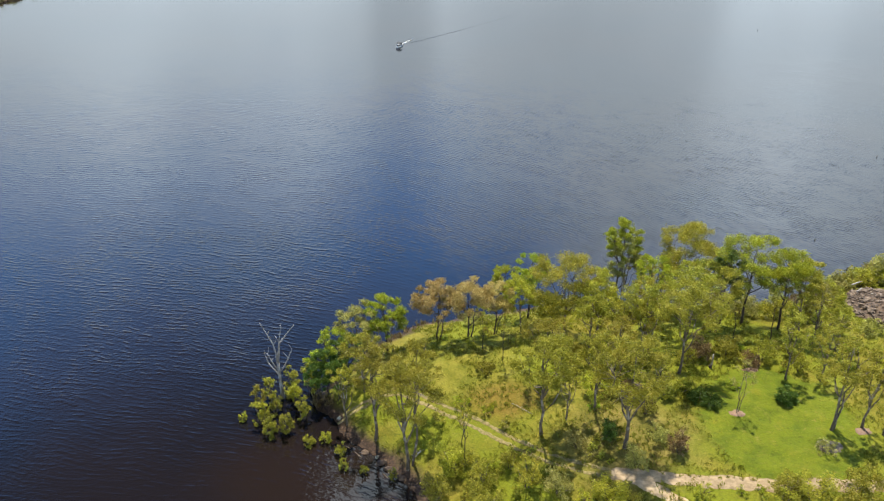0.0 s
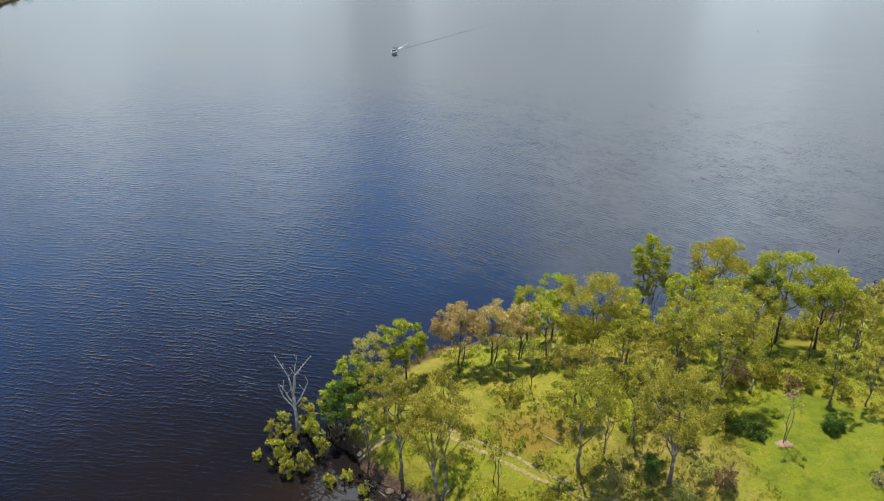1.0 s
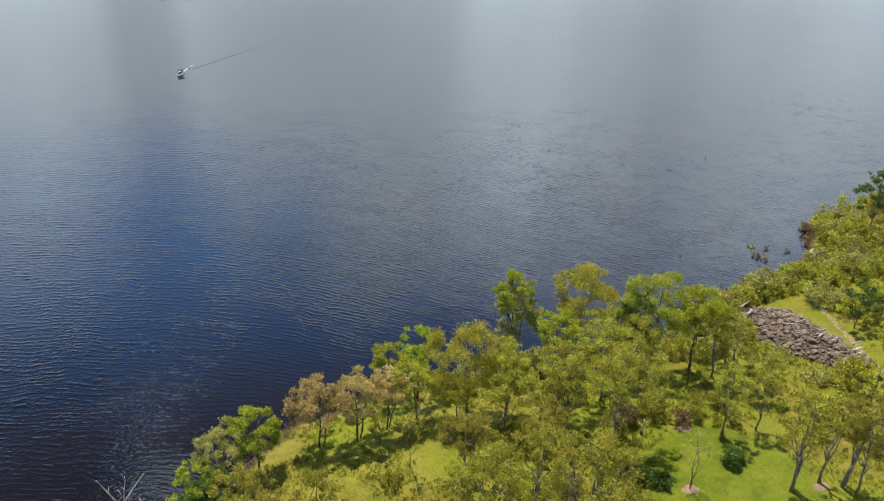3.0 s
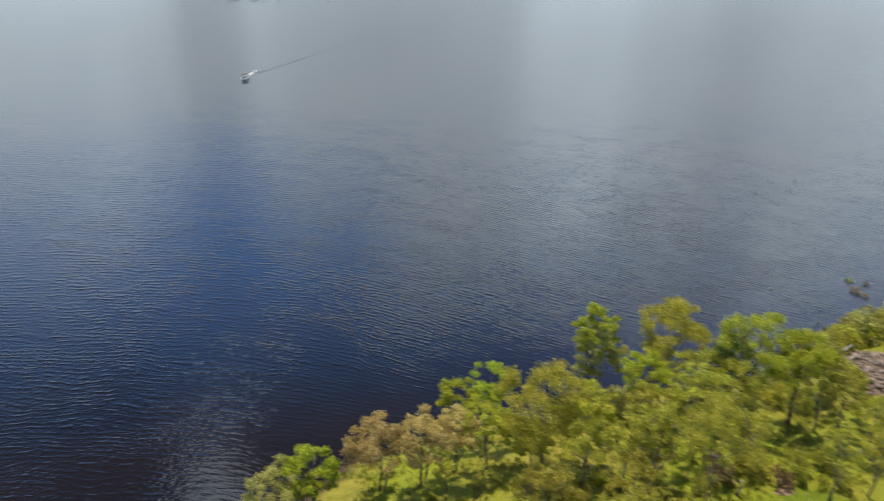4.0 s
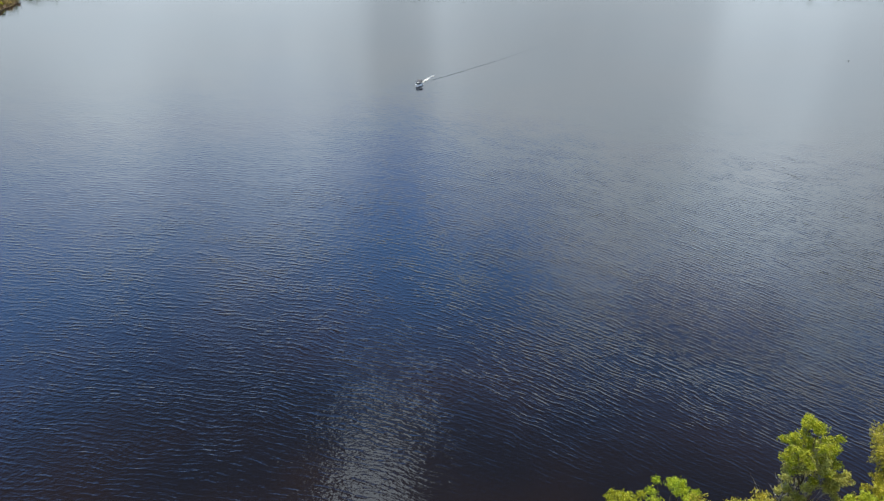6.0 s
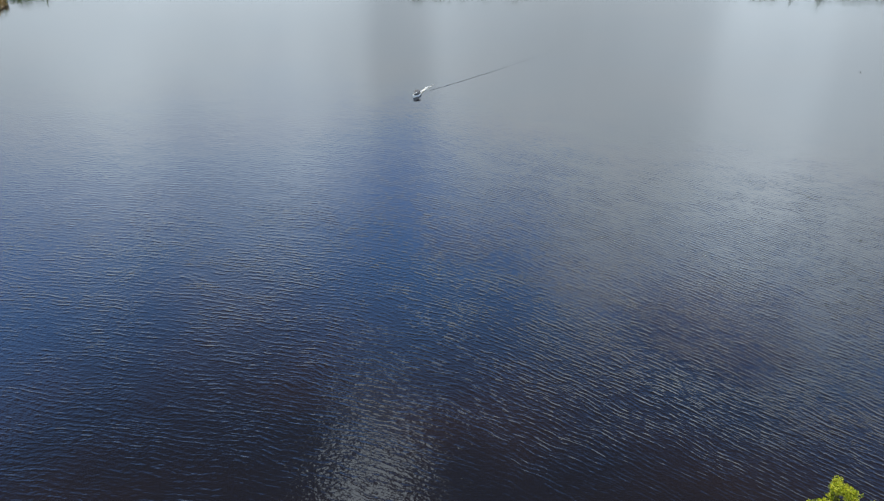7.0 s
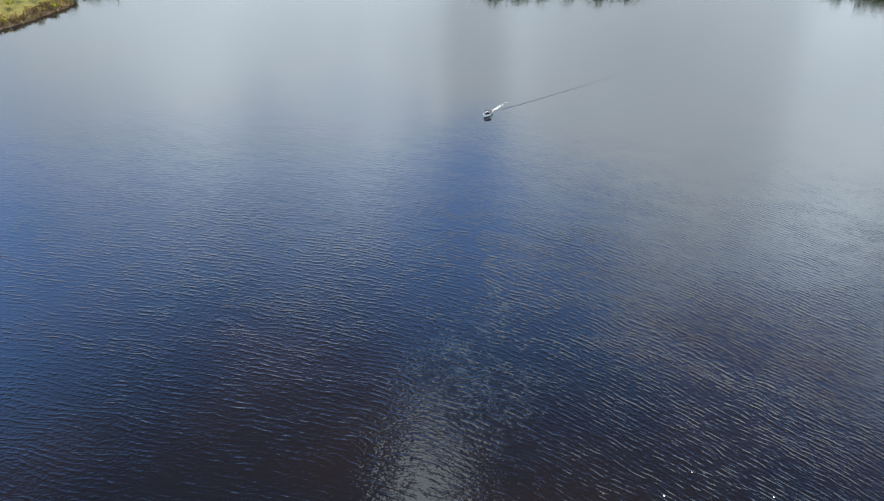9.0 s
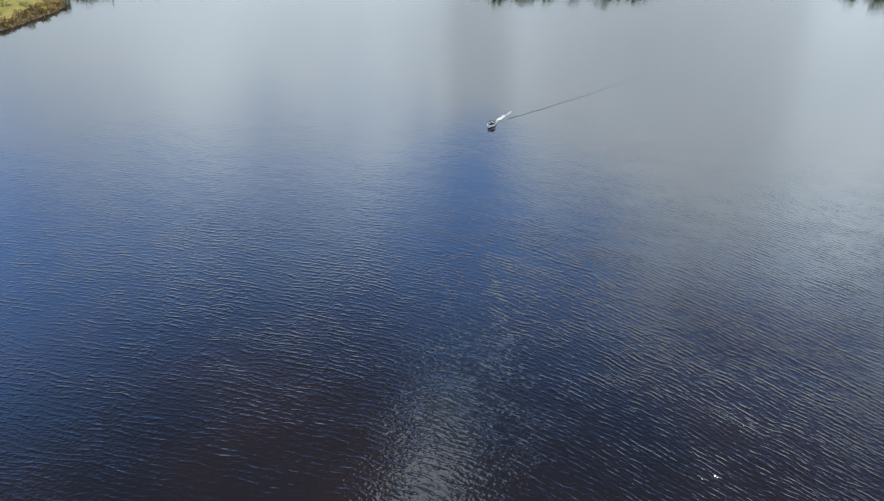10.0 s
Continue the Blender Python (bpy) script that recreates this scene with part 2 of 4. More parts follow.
def water_material():
    """Dark lake water: wind waves whose crests run aslant, finer chop on them, and smoother lanes between the gusts."""
    m, n, shader = material("lake_water")
    place = n.add("NewGeometry").outputs["Position"]
    bend = n.add("VectorMath", place, operation="ADD")
    sway = n.add("TexNoise")
    n.put(sway.inputs["Vector"], place)
    sway.inputs["Scale"].default_value, sway.inputs["Detail"].default_value = 0.02, 1.0
    push = n.add("VectorMath", sway.outputs["Color"], operation="SCALE")
    push.inputs["Scale"].default_value = 9.0
    n.put(bend.inputs[1], push.outputs[0])
    bent = bend.outputs[0]
    gust = n.span(n.noise(n.mapped(place, 20, (1, 0.55, 1)), 0.018, 3.0, 0.55), 0.32, 0.62, 0.78, 1.0)
    split = n.add("SeparateXYZ", place)
    sx, sy = split.outputs[0], split.outputs[1]

    def oval(x, y, rx, ry, soft):
        dx, dy = n.math("DIVIDE", n.math("SUBTRACT", sx, x), rx), n.math("DIVIDE", n.math("SUBTRACT", sy, y), ry)
        d = n.math("SQRT", n.math("ADD", n.math("MULTIPLY", dx, dx), n.math("MULTIPLY", dy, dy)))
        d = n.math("ADD", d, n.math("MULTIPLY_ADD", n.noise(place, 0.06, 3.0), 0.6, -0.3))
        return n.span(d, 1.0 - soft, 1.0 + soft, 1.0, 0.0)
    lee = n.math("MAXIMUM", oval(20, 118, 42, 27, 0.35), n.math("MULTIPLY", oval(-30, 74, 40, 36, 0.4), 0.7))
    gust = n.math("MULTIPLY", gust, n.math("MULTIPLY", n.math("MULTIPLY_ADD", lee, -0.72, 1.0), n.span(sy, 215, 320, 1.0, 0.30)))
    # crests swing from nearly level in the west to steeply aslant in the east
    off = n.math("ADD", sx, 5.0)
    swing = n.math("SQRT", n.math("MULTIPLY_ADD", off, off, 625.0))
    across = n.math("ADD", sy, n.math("ADD", n.math("MULTIPLY", sx, 0.535), n.math("MULTIPLY", swing, 0.415)))
    across = n.math("ADD", across, n.math("MULTIPLY", n.noise(place, 0.11, 2.0), 2.4))
    along = n.math("MULTIPLY_ADD", sy, -0.5, sx)

    def crests(pace, length, shift, detail):
        """Short-crested wind waves: so many to the metre across, so many along."""
        grid = n.add("CombineXYZ", n.math("MULTIPLY", across, pace), n.math("MULTIPLY", along, length), shift).outputs[0]
        return n.noise(grid, 1.0, detail, 0.5)
    here = n.span(n.noise(n.mapped(bent, 30, (0.8, 1.3, 1)), 0.16, 2.0, 0.55), 0.32, 0.66, 0.62, 1.15)

    def train(pace, slant, shift, sharp):
        """A regular train of peaked crests, broken into dashes."""
        phase = n.math("ADD", n.math("MULTIPLY_ADD", across, pace, n.math("MULTIPLY", along, slant)), n.math("MULTIPLY", crests(0.16, 0.09, shift, 2.0), 2.6))
        wave = n.math("MULTIPLY_ADD", n.math("SINE", n.math("MULTIPLY", phase, 2 * math.pi)), 0.5, 0.5)
        dash = n.span(crests(0.75, 0.50, shift + 20.0, 1.0), 0.36, 0.62, 0.12, 1.0)
        return n.math("MULTIPLY", n.math("POWER", wave, sharp), dash)
    height = n.math("MULTIPLY", train(0.90, 0.0, 0.0, 3.0), n.span(sx, -60, 20, 0.0165, 0.0245))
    height = n.math("MULTIPLY_ADD", train(1.16, 0.15, 5.0, 2.6), n.span(sx, -60, 20, 0.008, 0.012), height)
    height = n.math("MULTIPLY", height, n.math("MULTIPLY", n.span(sy, 205, 275, 1.0, 0.12), n.span(sx, 55, 110, 1.0, 0.7)))
    height = n.math("MULTIPLY_ADD", crests(1.5, 0.6, 3.0, 1.0), n.span(sy, 205, 275, 0.008, 0.038), height)
    height = n.math("MULTIPLY_ADD", crests(2.7, 1.3, 7.0, 1.0), 0.032, height)
    bumped(n, shader, n.math("MULTIPLY", n.math("MULTIPLY", height, here), gust), 1.0, 1.0)
    colour = n.mix(n.span(n.noise(place, 0.03, 2.0), 0.35, 0.65), (.0050, .0055, .0085), (.0078, .0065, .0080))
    colour = n.mix(oval(-14, 86, 16, 10, 0.5), colour, (.012, .0080, .0068))
    n.put(shader.inputs["Base Color"], colour)
    shader.inputs["Roughness"].default_value = 0.05
    shader.inputs["IOR"].default_value = 1.333
    return m


def plain_material(name, colour, other, rough, scale=3.0, metal=0.0, relief=0.02):
    m, n, shader = material(name)
    place = n.add("TexCoord").outputs["Object"]
    grain = n.noise(place, scale, 5.0, 0.65)
    own = n.add("ObjectInfo").outputs["Random"]
    mixed = n.mix(n.span(grain, 0.35, 0.68), colour, other)
    hue = n.add("HueSaturation")
    n.put(hue.inputs["Value"], n.math("MULTIPLY_ADD", own, 0.4, 0.8))
    n.put(hue.inputs["Color"], mixed)
    n.put(shader.inputs["Base Color"], hue.outputs[0])
    shader.inputs["Roughness"].default_value, shader.inputs["Metallic"].default_value = rough, metal
    bumped(n, shader, grain, 0.6, relief)
    return m


GROUND, WATER = ground_material(), water_material()
RUT = plain_material("worn_grassy_soil", (.110, .100, .028), (.235, .180, .090), 0.95, 2.2)
DIRT = plain_material("pale_dirt", (.250, .186, .112), (.410, .315, .205), 0.95, 1.5)
MULCH = plain_material("pinkish_mulch", (.190, .118, .084), (.280, .190, .140), 0.95, 4.0)
LITTER = plain_material("grey_bark_litter", (.118, .095, .073), (.190, .157, .123), 0.95, 4.0)
BANK_EARTH = plain_material("dark_eroded_earth", (.045, .028, .020), (.13, .085, .055), 0.8, 1.6, 0.0, 0.15)
STONE = plain_material("grey_brown_stone", (.085, .062, .048), (.215, .165, .130), 0.9, 2.2, 0.0, 0.05)
PALE_STONE = plain_material("cream_stone", (.257, .234, .170), (.359, .336, .262), 0.85, 2.0, 0.0, 0.05)
FOAM = plain_material("white_foam", (.528, .544, .560), (.688, .696, .704), 0.7, 2.0, 0.0, 0.08)
HULL = plain_material("white_hull_paint", (.592, .600, .608), (.656, .656, .656), 0.3, 3.0, 0.0, 0.004)
CANVAS = plain_material("dark_canvas", (.022, .026, .036), (.045, .05, .062), 0.85, 6.0)
RUBBER = plain_material("black_plastic", (.016, .016, .018), (.035, .035, .038), 0.45, 8.0)
METAL = plain_material("aluminium_tube", (.55, .56, .57), (.66, .67, .68), 0.35, 6.0, 1.0, 0.002)


def glass_material():
    m, n, shader = material("boat_glass")
    shader.inputs["Base Color"].default_value = (.05, .07, .08, 1)
    shader.inputs["Roughness"].default_value = 0.05
    shader.inputs["Transmission Weight"].default_value = 0.6
    return m


GLASS = glass_material()


# ---- the land: one sheet of ground, and the lake on it ----
SOUTH_SHORE = [(-2500, -700), (-200, -190), (-90, -60), (-40, 0), (-15, 32), (-4, 52), (1, 68), (-0.8, 77), (-4.4, 83.1), (-7.5, 87.8),
               (-11.6, 90.8), (-15.0, 95.0), (-17.3, 98.8), (-19, 101.7), (-17.5, 106), (-13, 112), (-9, 117), (-4.6, 121), (2.8, 123),
               (9, 124.2), (14, 126), (22, 127), (30, 126), (38, 127.5), (48, 126.5), (55, 126.5), (60, 127.6), (65, 129.2),
               (69, 131.6), (72, 133.4), (77, 136.8), (86, 137.4), (96, 141), (101.5, 143.6), (102.2, 148.5), (107.6, 153), (114.5, 158),
               (130, 161), (165, 170), (260, 190), (700, 215), (2500, 260)]
NORTH_SHORE = [(-2500, 200), (-600, 250), (-240, 290), (-185, 318), (-168.5, 352), (-163.8, 363.5), (-160.2, 376), (-159, 385.5), (-164, 391),
               (-168, 404), (-140, 442), (-98, 470), (-42, 486), (-22, 462), (15, 458), (54, 462), (76, 488), (120, 484), (142, 456),
               (330, 440), (800, 480), (2500, 560)]
def off_shore(shore, far, x, y):
    """Metres inland (+) or out on the lake (-) of one shore line."""
    x, y = np.asarray(x, float), np.asarray(y, float)
    ring = shore + [(2500, far), (-2500, far)]
    best, inside = np.full(x.shape, 1e9), np.zeros(x.shape, bool)
    for i, (ax, ay) in enumerate(ring):
        bx, by = ring[(i + 1) % len(ring)]
        if i < len(shore) - 1:
            t = np.clip(((x - ax) * (bx - ax) + (y - ay) * (by - ay)) / ((bx - ax) ** 2 + (by - ay) ** 2), 0, 1)
            best = np.minimum(best, np.hypot(x - ax - t * (bx - ax), y - ay - t * (by - ay)))
        if ay != by:
            inside ^= ((ay > y) != (by > y)) & (x < (bx - ax) * (y - ay) / (by - ay) + ax)
    return np.where(inside, best, -best)
def ripple(x, y):
    return (np.sin(x * .31 + 1.3 * np.sin(y * .17)) * np.sin(y * .27 + 1.1 * np.sin(x * .21)) * .28 + np.sin(x * 1.1 + y * .6) * np.sin(y * .9 - x * .5) * .1)
def height(x, y):
    """The ground's height over the lake."""
    x, y = np.asarray(x, float), np.asarray(y, float)
    s, n = off_shore(SOUTH_SHORE, -2500, x, y), off_shore(NORTH_SHORE, 2500, x, y)
    wob = ripple(x * 1.7, y * 1.7) * 2.2
    s, n = s + wob * np.exp(-np.abs(s) / 6), n + wob * np.exp(-np.abs(n) / 6)
    def rise(d, top, run):
        return np.where(d > 0, top * (1 - np.exp(-np.maximum(d, 0) / run)), np.maximum(d * .22, -5))
    h = np.maximum(rise(s, 8.7, 17), rise(n, 9, 30) + np.clip(n - 40, 0, 900) * .07)
    h = h - 2.9 * np.exp(-((x - 63.6) / 2.2) ** 2 - ((y - 124.2) / 1.3) ** 2)        # a pool behind the shore
    return h + np.where(h > 0, ripple(x, y) * np.clip(h / 3, 0, 1), 0)


def mesh_of(name, verts, faces, mat, smooth=False):
    me = bpy.data.meshes.new(name)
    me.from_pydata([tuple(v) for v in verts], [], faces)
    me.materials.append(mat)
    if smooth:
        me.polygons.foreach_set("use_smooth", [True] * len(me.polygons))
    me.update()
    return me


def quads_of(name, corners, mat):
    """A mesh of loose quads from an array of shape (count, 4, 3)."""
    count = len(corners)
    me = bpy.data.meshes.new(name)
    me.vertices.add(count * 4)
    me.vertices.foreach_set("co", np.ascontiguousarray(corners, np.float32).ravel())
    me.loops.add(count * 4)
    me.loops.foreach_set("vertex_index", np.arange(count * 4, dtype=np.int32))
    me.polygons.add(count)
    me.polygons.foreach_set("loop_start", np.arange(0, count * 4, 4, dtype=np.int32))
    me.update(calc_edges=True)
    me.materials.append(mat)
    return me


def part(name, me, parent, label=""):
    """Links a mesh as ONE object under a thing or a part."""
    ob = new(name, me)
    ob.parent = parent
    return tagged(ob, label)


def thing(name, label, category, group="", at=(0, 0, 0), turn=0.0):
    ob = new(name)
    ob.empty_display_size = 0.3
    ob.matrix_basis = pose(*at, 0, 0, turn)
    return tagged(ob, label, category, group)


def steps(*spans):
    """Grid lines: (from, to, step) one after another."""
    lines = np.concatenate([np.arange(a, b, s) for a, b, s in spans])
    return np.append(lines, spans[-1][1])


def sheet(name, xs, ys, level, mat):
    gx, gy = np.meshgrid(xs, ys)
    gz = level(gx, gy)
    verts = np.stack([gx, gy, gz], -1).reshape(-1, 3)
    w = len(xs)
    faces = [(j * w + i, j * w + i + 1, (j + 1) * w + i + 1, (j + 1) * w + i) for j in range(len(ys) - 1) for i in range(w - 1)]
    return new(name, mesh_of(name, verts.tolist(), faces, mat, True))


ground = sheet("ground", steps((-2500, -260, 140), (-260, -200, 10), (-200, -140, 3), (-140, -36, 6), (-36, 100, .8), (100, 136, 2), (136, 260, 8), (260, 2500, 160)),
               steps((-2500, -100, 150), (-100, 60, 5), (60, 132, .8), (132, 170, 1.6), (170, 290, 8), (290, 330, 6), (330, 410, 3), (410, 520, 8), (520, 2500, 152)), height, GROUND)
tagged(ground, "grassy lake shore with mud along the waterline", "ground", kind="structure")
lake = sheet("water", steps((-2500, 2500, 250)), steps((-900, 900, 150)), lambda x, y: x * 0, WATER)
tagged(lake, "dark rippled lake water reflecting clouds", "water", kind="structure")


def level(x, y):
    return float(height(x, y))


def strip(name, route, half, lift, mat, label, category, rng, rough=0.35):
    """A band laid on the ground along a route, with ragged edges and a crowned middle."""
    pts = [Vector((*p, 0)) for p in route]
    fine = []
    for a, b in zip(pts, pts[1:]):
        count = max(1, int((b - a).length / 0.5))
        fine += [a.lerp(b, i / count) for i in range(count)]
    fine.append(pts[-1])
    for _ in range(6):
        fine = [fine[0]] + [(fine[i - 1] + fine[i] * 2 + fine[i + 1]) / 4 for i in range(1, len(fine) - 1)] + [fine[-1]]
    verts, faces = [], []
    for i, p in enumerate(fine):
        ahead = (fine[min(i + 1, len(fine) - 1)] - fine[max(i - 1, 0)]).normalized()
        side = Vector((ahead.y, -ahead.x, 0))
        l, r = half * (1 + rng.uniform(-rough, rough)), half * (1 + rng.uniform(-rough, rough))
        for k, (o, up) in enumerate(((-l, -.06), (-l * .8, lift), (-l * .3, lift), (r * .3, lift), (r * .8, lift), (r, -.06))):
            q = p + side * o
            verts.append((q.x, q.y, level(q.x, q.y) + up))
        if i:
            faces += [(6 * i - 6 + k, 6 * i + k, 6 * i + k + 1, 6 * i - 5 + k) for k in range(5)]
    return tagged(new(name, mesh_of(name, verts, faces, mat, True)), label, category, kind="structure")


rng = random.Random(3)
TRACK = [(-15.0, 97.0), (-13, 97.7), (-10.1, 98.5), (-6.9, 99.7), (-3.5, 97.5), (-0.2, 95), (2.9, 92.3), (6.3, 89.4), (9.1, 86.5), (12.9, 83.3),
         (15.6, 81.9), (18.8, 79.7), (22, 78.5)]
for offset in (-0.62, 0.62):
    strip("dirt_track", [(x + offset * .62, y + offset * .78) for x, y in TRACK], 0.3, 0.035, RUT, "pale worn wheel rut through rough grass", "track", rng, 0.5)
strip("dirt_road", [(20.5, 79), (22, 78.5), (25.3, 78), (28.5, 77.1), (34.9, 76.1), (39.3, 75.2), (48, 74.4), (60, 74.6), (75, 76)], 1.15, 0.05, DIRT,
      "pale sandy dirt road beside mown grass", "road", rng, 0.16)
strip("dirt_road", [(23.2, 77.6), (24.5, 76.4), (26, 75), (27.7, 73.4), (31, 70), (36, 64), (40, 55), (42, 40)], 0.95, 0.045, DIRT,
      "pale sandy dirt road forking off through grass", "road", rng, 0.16)
strip("dirt_track", [(83.5, 122.5), (82.6, 118), (81, 113), (79.6, 108), (79, 103), (79, 97), (79.5, 88)], 0.5, 0.04, RUT,
      "pale grassy track beside a heap of stones", "track", rng, 0.5)


def tube(points, radii, sides=6):
    """Verts and faces of a tapering round stick along points."""
    verts, faces = [], []
    for i, p in enumerate(points):
        ahead = (points[min(i + 1, len(points) - 1)] - points[max(i - 1, 0)]).normalized()
        a = ahead.orthogonal().normalized()
        b = ahead.cross(a)
        for k in range(sides):
            t = 2 * math.pi * k / sides
            verts.append(p + (a * math.cos(t) + b * math.sin(t)) * radii[i])
    for i in range(len(points) - 1):
        for k in range(sides):
            j = (k + 1) % sides
            faces.append((i * sides + k, i * sides + j, (i + 1) * sides + j, (i + 1) * sides + k))
    faces.append(tuple(range(sides))[::-1])
    faces.append(tuple(range((len(points) - 1) * sides, len(points) * sides)))
    return verts, faces


def sticks(name, list_of, mat, sides=5):
    verts, faces = [], []
    for points, radii in list_of:
        v, f = tube(points, radii, sides)
        faces += [tuple(i + len(verts) for i in face) for face in f]
        verts += v
    return mesh_of(name, verts, faces, mat, True)


def curve_points(a, b, sag, rng, count=5, jitter=0.06):
    """A crooked line from a to b that bows by sag."""
    length = (b - a).length
    out = []
    for i in range(count + 1):
        t = i / count
        p = a.lerp(b, t) + Vector((0, 0, sag * 4 * t * (1 - t)))
        if 0 < i < count:
            p += Vector([rng.uniform(-1, 1) for _ in range(3)]) * length * jitter
        out.append(p)
    return out


def leaves(name, clumps, count, size, mat, seed, droop=0.35):
    """Many small leaf sprays scattered through clumps (centre, radius, flatness)."""
    r = np.random.RandomState(seed)
    weight = np.array([c[1] ** 2 for c in clumps])
    pick = r.choice(len(clumps), count, p=weight / weight.sum())
    centre = np.array([tuple(c[0]) for c in clumps])[pick]
    radius, squash = np.array([c[1] for c in clumps])[pick], np.array([c[2] for c in clumps])[pick]
    d = r.normal(size=(count, 3))
    d /= np.linalg.norm(d, axis=1)[:, None]
    lump = 1 + 0.28 * np.sin(d[:, 0] * 5 + pick) * np.sin(d[:, 1] * 5 - pick * 2)
    p = centre + d * (radius * lump * r.uniform(0.12, 1.22, count) ** 0.6)[:, None] * np.stack([np.ones(count), np.ones(count), squash], 1)
    u = r.normal(size=(count, 3))
    u[:, 2] -= droop
    u /= np.linalg.norm(u, axis=1)[:, None]
    v = np.cross(u, d + r.normal(size=(count, 3)) * 0.7)
    v /= np.linalg.norm(v, axis=1)[:, None] + 1e-6
    long, wide = size * r.uniform(0.6, 1.35, count)[:, None], size * 0.42 * r.uniform(0.6, 1.3, count)[:, None]
    return quads_of(name, np.stack([p - u * long, p - v * wide, p + u * long, p + v * wide], 1), mat)


def tree(name, x, y, tall, spread, leaf, bark, seed, label, group, category="tree", forks=5, low=0.42, fill=16, dense=1.0, girth=0.017,
         size=0.14, flat=0.62, lean=0.05, z=None, twin=False):
    """A trunk, its limbs, and a crown of leaf sprays in uneven clumps."""
    rng = random.Random(seed)
    tall, spread, fill = tall * 1.05, spread * 1.06, int(fill * 1.5)
    root = thing(name, label, category, group, (x, y, level(x, y) if z is None else z), 0)
    thick = tall * girth * 0.85
    top = Vector((rng.uniform(-lean, lean) * tall, rng.uniform(-lean, lean) * tall, tall * 0.86))
    line = curve_points(Vector((0, 0, -0.4)), top, 0, rng, 7, 0.013)
    part("trunk", sticks("trunk", [(line, [thick * (1.25 if i == 0 else 1 - 0.8 * i / 7) for i in range(8)])], bark, 7), root)
    if twin:
        side = curve_points(Vector((thick * 2.2, thick, -0.4)), top * 0.85 + Vector((spread * .4, spread * .2, 0)), 0, rng, 6, 0.03)
        part("trunk", sticks("trunk", [(side, [thick * .8 * (1 - 0.75 * i / 6) for i in range(7)])], bark, 6), root)
    clumps = [(line[-1] + Vector((0, 0, tall * 0.06)), spread * 0.26, flat)]
    ends, limbs = [], []
    for i in range(forks):
        turn = 2 * math.pi * (i + rng.uniform(-.3, .3)) / forks
        start = line[min(6, max(2, int(7 * (low * 0.85 + (0.72 - low * .85) * i / max(1, forks - 1)))))]
        reach = spread * rng.uniform(0.5, 0.82)
        rise = tall * rng.uniform(max(low + .12, .5), 0.90)
        end = Vector((line[5].x + math.cos(turn) * reach, line[5].y + math.sin(turn) * reach, max(rise, start.z + 0.08 * tall)))
        points = curve_points(start, end, -0.04 * tall, rng, 4, 0.07)
        limbs.append((points, [thick * .52 * (1 - .8 * k / 4) for k in range(5)]))
        clumps.append((end, spread * rng.uniform(.17, .25), flat))
    hung = [[] for _ in limbs]
    for i in range(fill):
        turn, out, up = rng.uniform(0, 2 * math.pi), math.sqrt(rng.uniform(0.02, 1)), rng.uniform(0, 1)
        dome = math.sqrt(max(0.05, 1 - out * out * .85))
        at = Vector((line[5].x + math.cos(turn) * out * spread * .92, line[5].y + math.sin(turn) * out * spread * .92,
                     tall * (low + (0.98 - low) * (0.35 + 0.65 * up) * (0.45 + 0.55 * dome))))
        clumps.append((at, spread * rng.uniform(.11, .21), flat))
        k = min(range(len(limbs)), key=lambda j: (limbs[j][0][3] - at).length) if limbs else 0
        if limbs:
            begin = limbs[k][0][3] if at.z > limbs[k][0][2].z else limbs[k][0][2]
            hung[k].append((curve_points(begin, at, 0.0, rng, 2, 0.06), [thick * .16, thick * .11, thick * .06]))
    for main, twigs in zip(limbs, hung):
        part("limb", sticks("limb", [main] + twigs, bark, 5), root)
    count = int(dense * 230 * sum(c[1] ** 2 for c in clumps) / (size / 0.2) ** 2)
    part("crown", leaves("crown", clumps, min(count, 15000), size, leaf, seed), root)
    return root


def bush(name, x, y, tall, spread, leaf, seed, label, group, z=None, dense=1.2, size=0.14, stems=5, clump_count=12, flat=0.85, bark=None):
    """A shrub: several stems from the foot and leaf sprays down to the ground."""
    rng = random.Random(seed)
    root = thing(name, label, "shrub", group, (x, y, level(x, y) if z is None else z), 0)
    wood, clumps = [], []
    for i in range(stems):
        turn = 2 * math.pi * (i + rng.uniform(-.4, .4)) / stems
        end = Vector((math.cos(turn) * spread * rng.uniform(.3, .75), math.sin(turn) * spread * rng.uniform(.3, .75), tall * rng.uniform(.45, .85)))
        wood.append((curve_points(Vector((math.cos(turn) * .1, math.sin(turn) * .1, -0.3)), end, 0.05 * tall, rng, 4, 0.05), [.07, .06, .045, .03, .015]))
        clumps.append((end, spread * rng.uniform(.22, .34), flat))
    for i in range(int(clump_count * 1.8)):
        turn, out = rng.uniform(0, 2 * math.pi), math.sqrt(rng.uniform(0, 1))
        up = rng.uniform(0.16, 0.9) * (1 - .45 * out)
        clumps.append((Vector((math.cos(turn) * out * spread * .8, math.sin(turn) * out * spread * .8, tall * up)), spread * rng.uniform(.13, .3), flat))
    for stick in wood:
        part("stem", sticks("stem", [stick], bark or BARK, 5), root)
    count = int(dense * 150 * sum(c[1] ** 2 for c in clumps) / (size / 0.2) ** 2)
    part("crown", leaves("crown", clumps, min(count, 7000), size, leaf, seed), root)
    return root


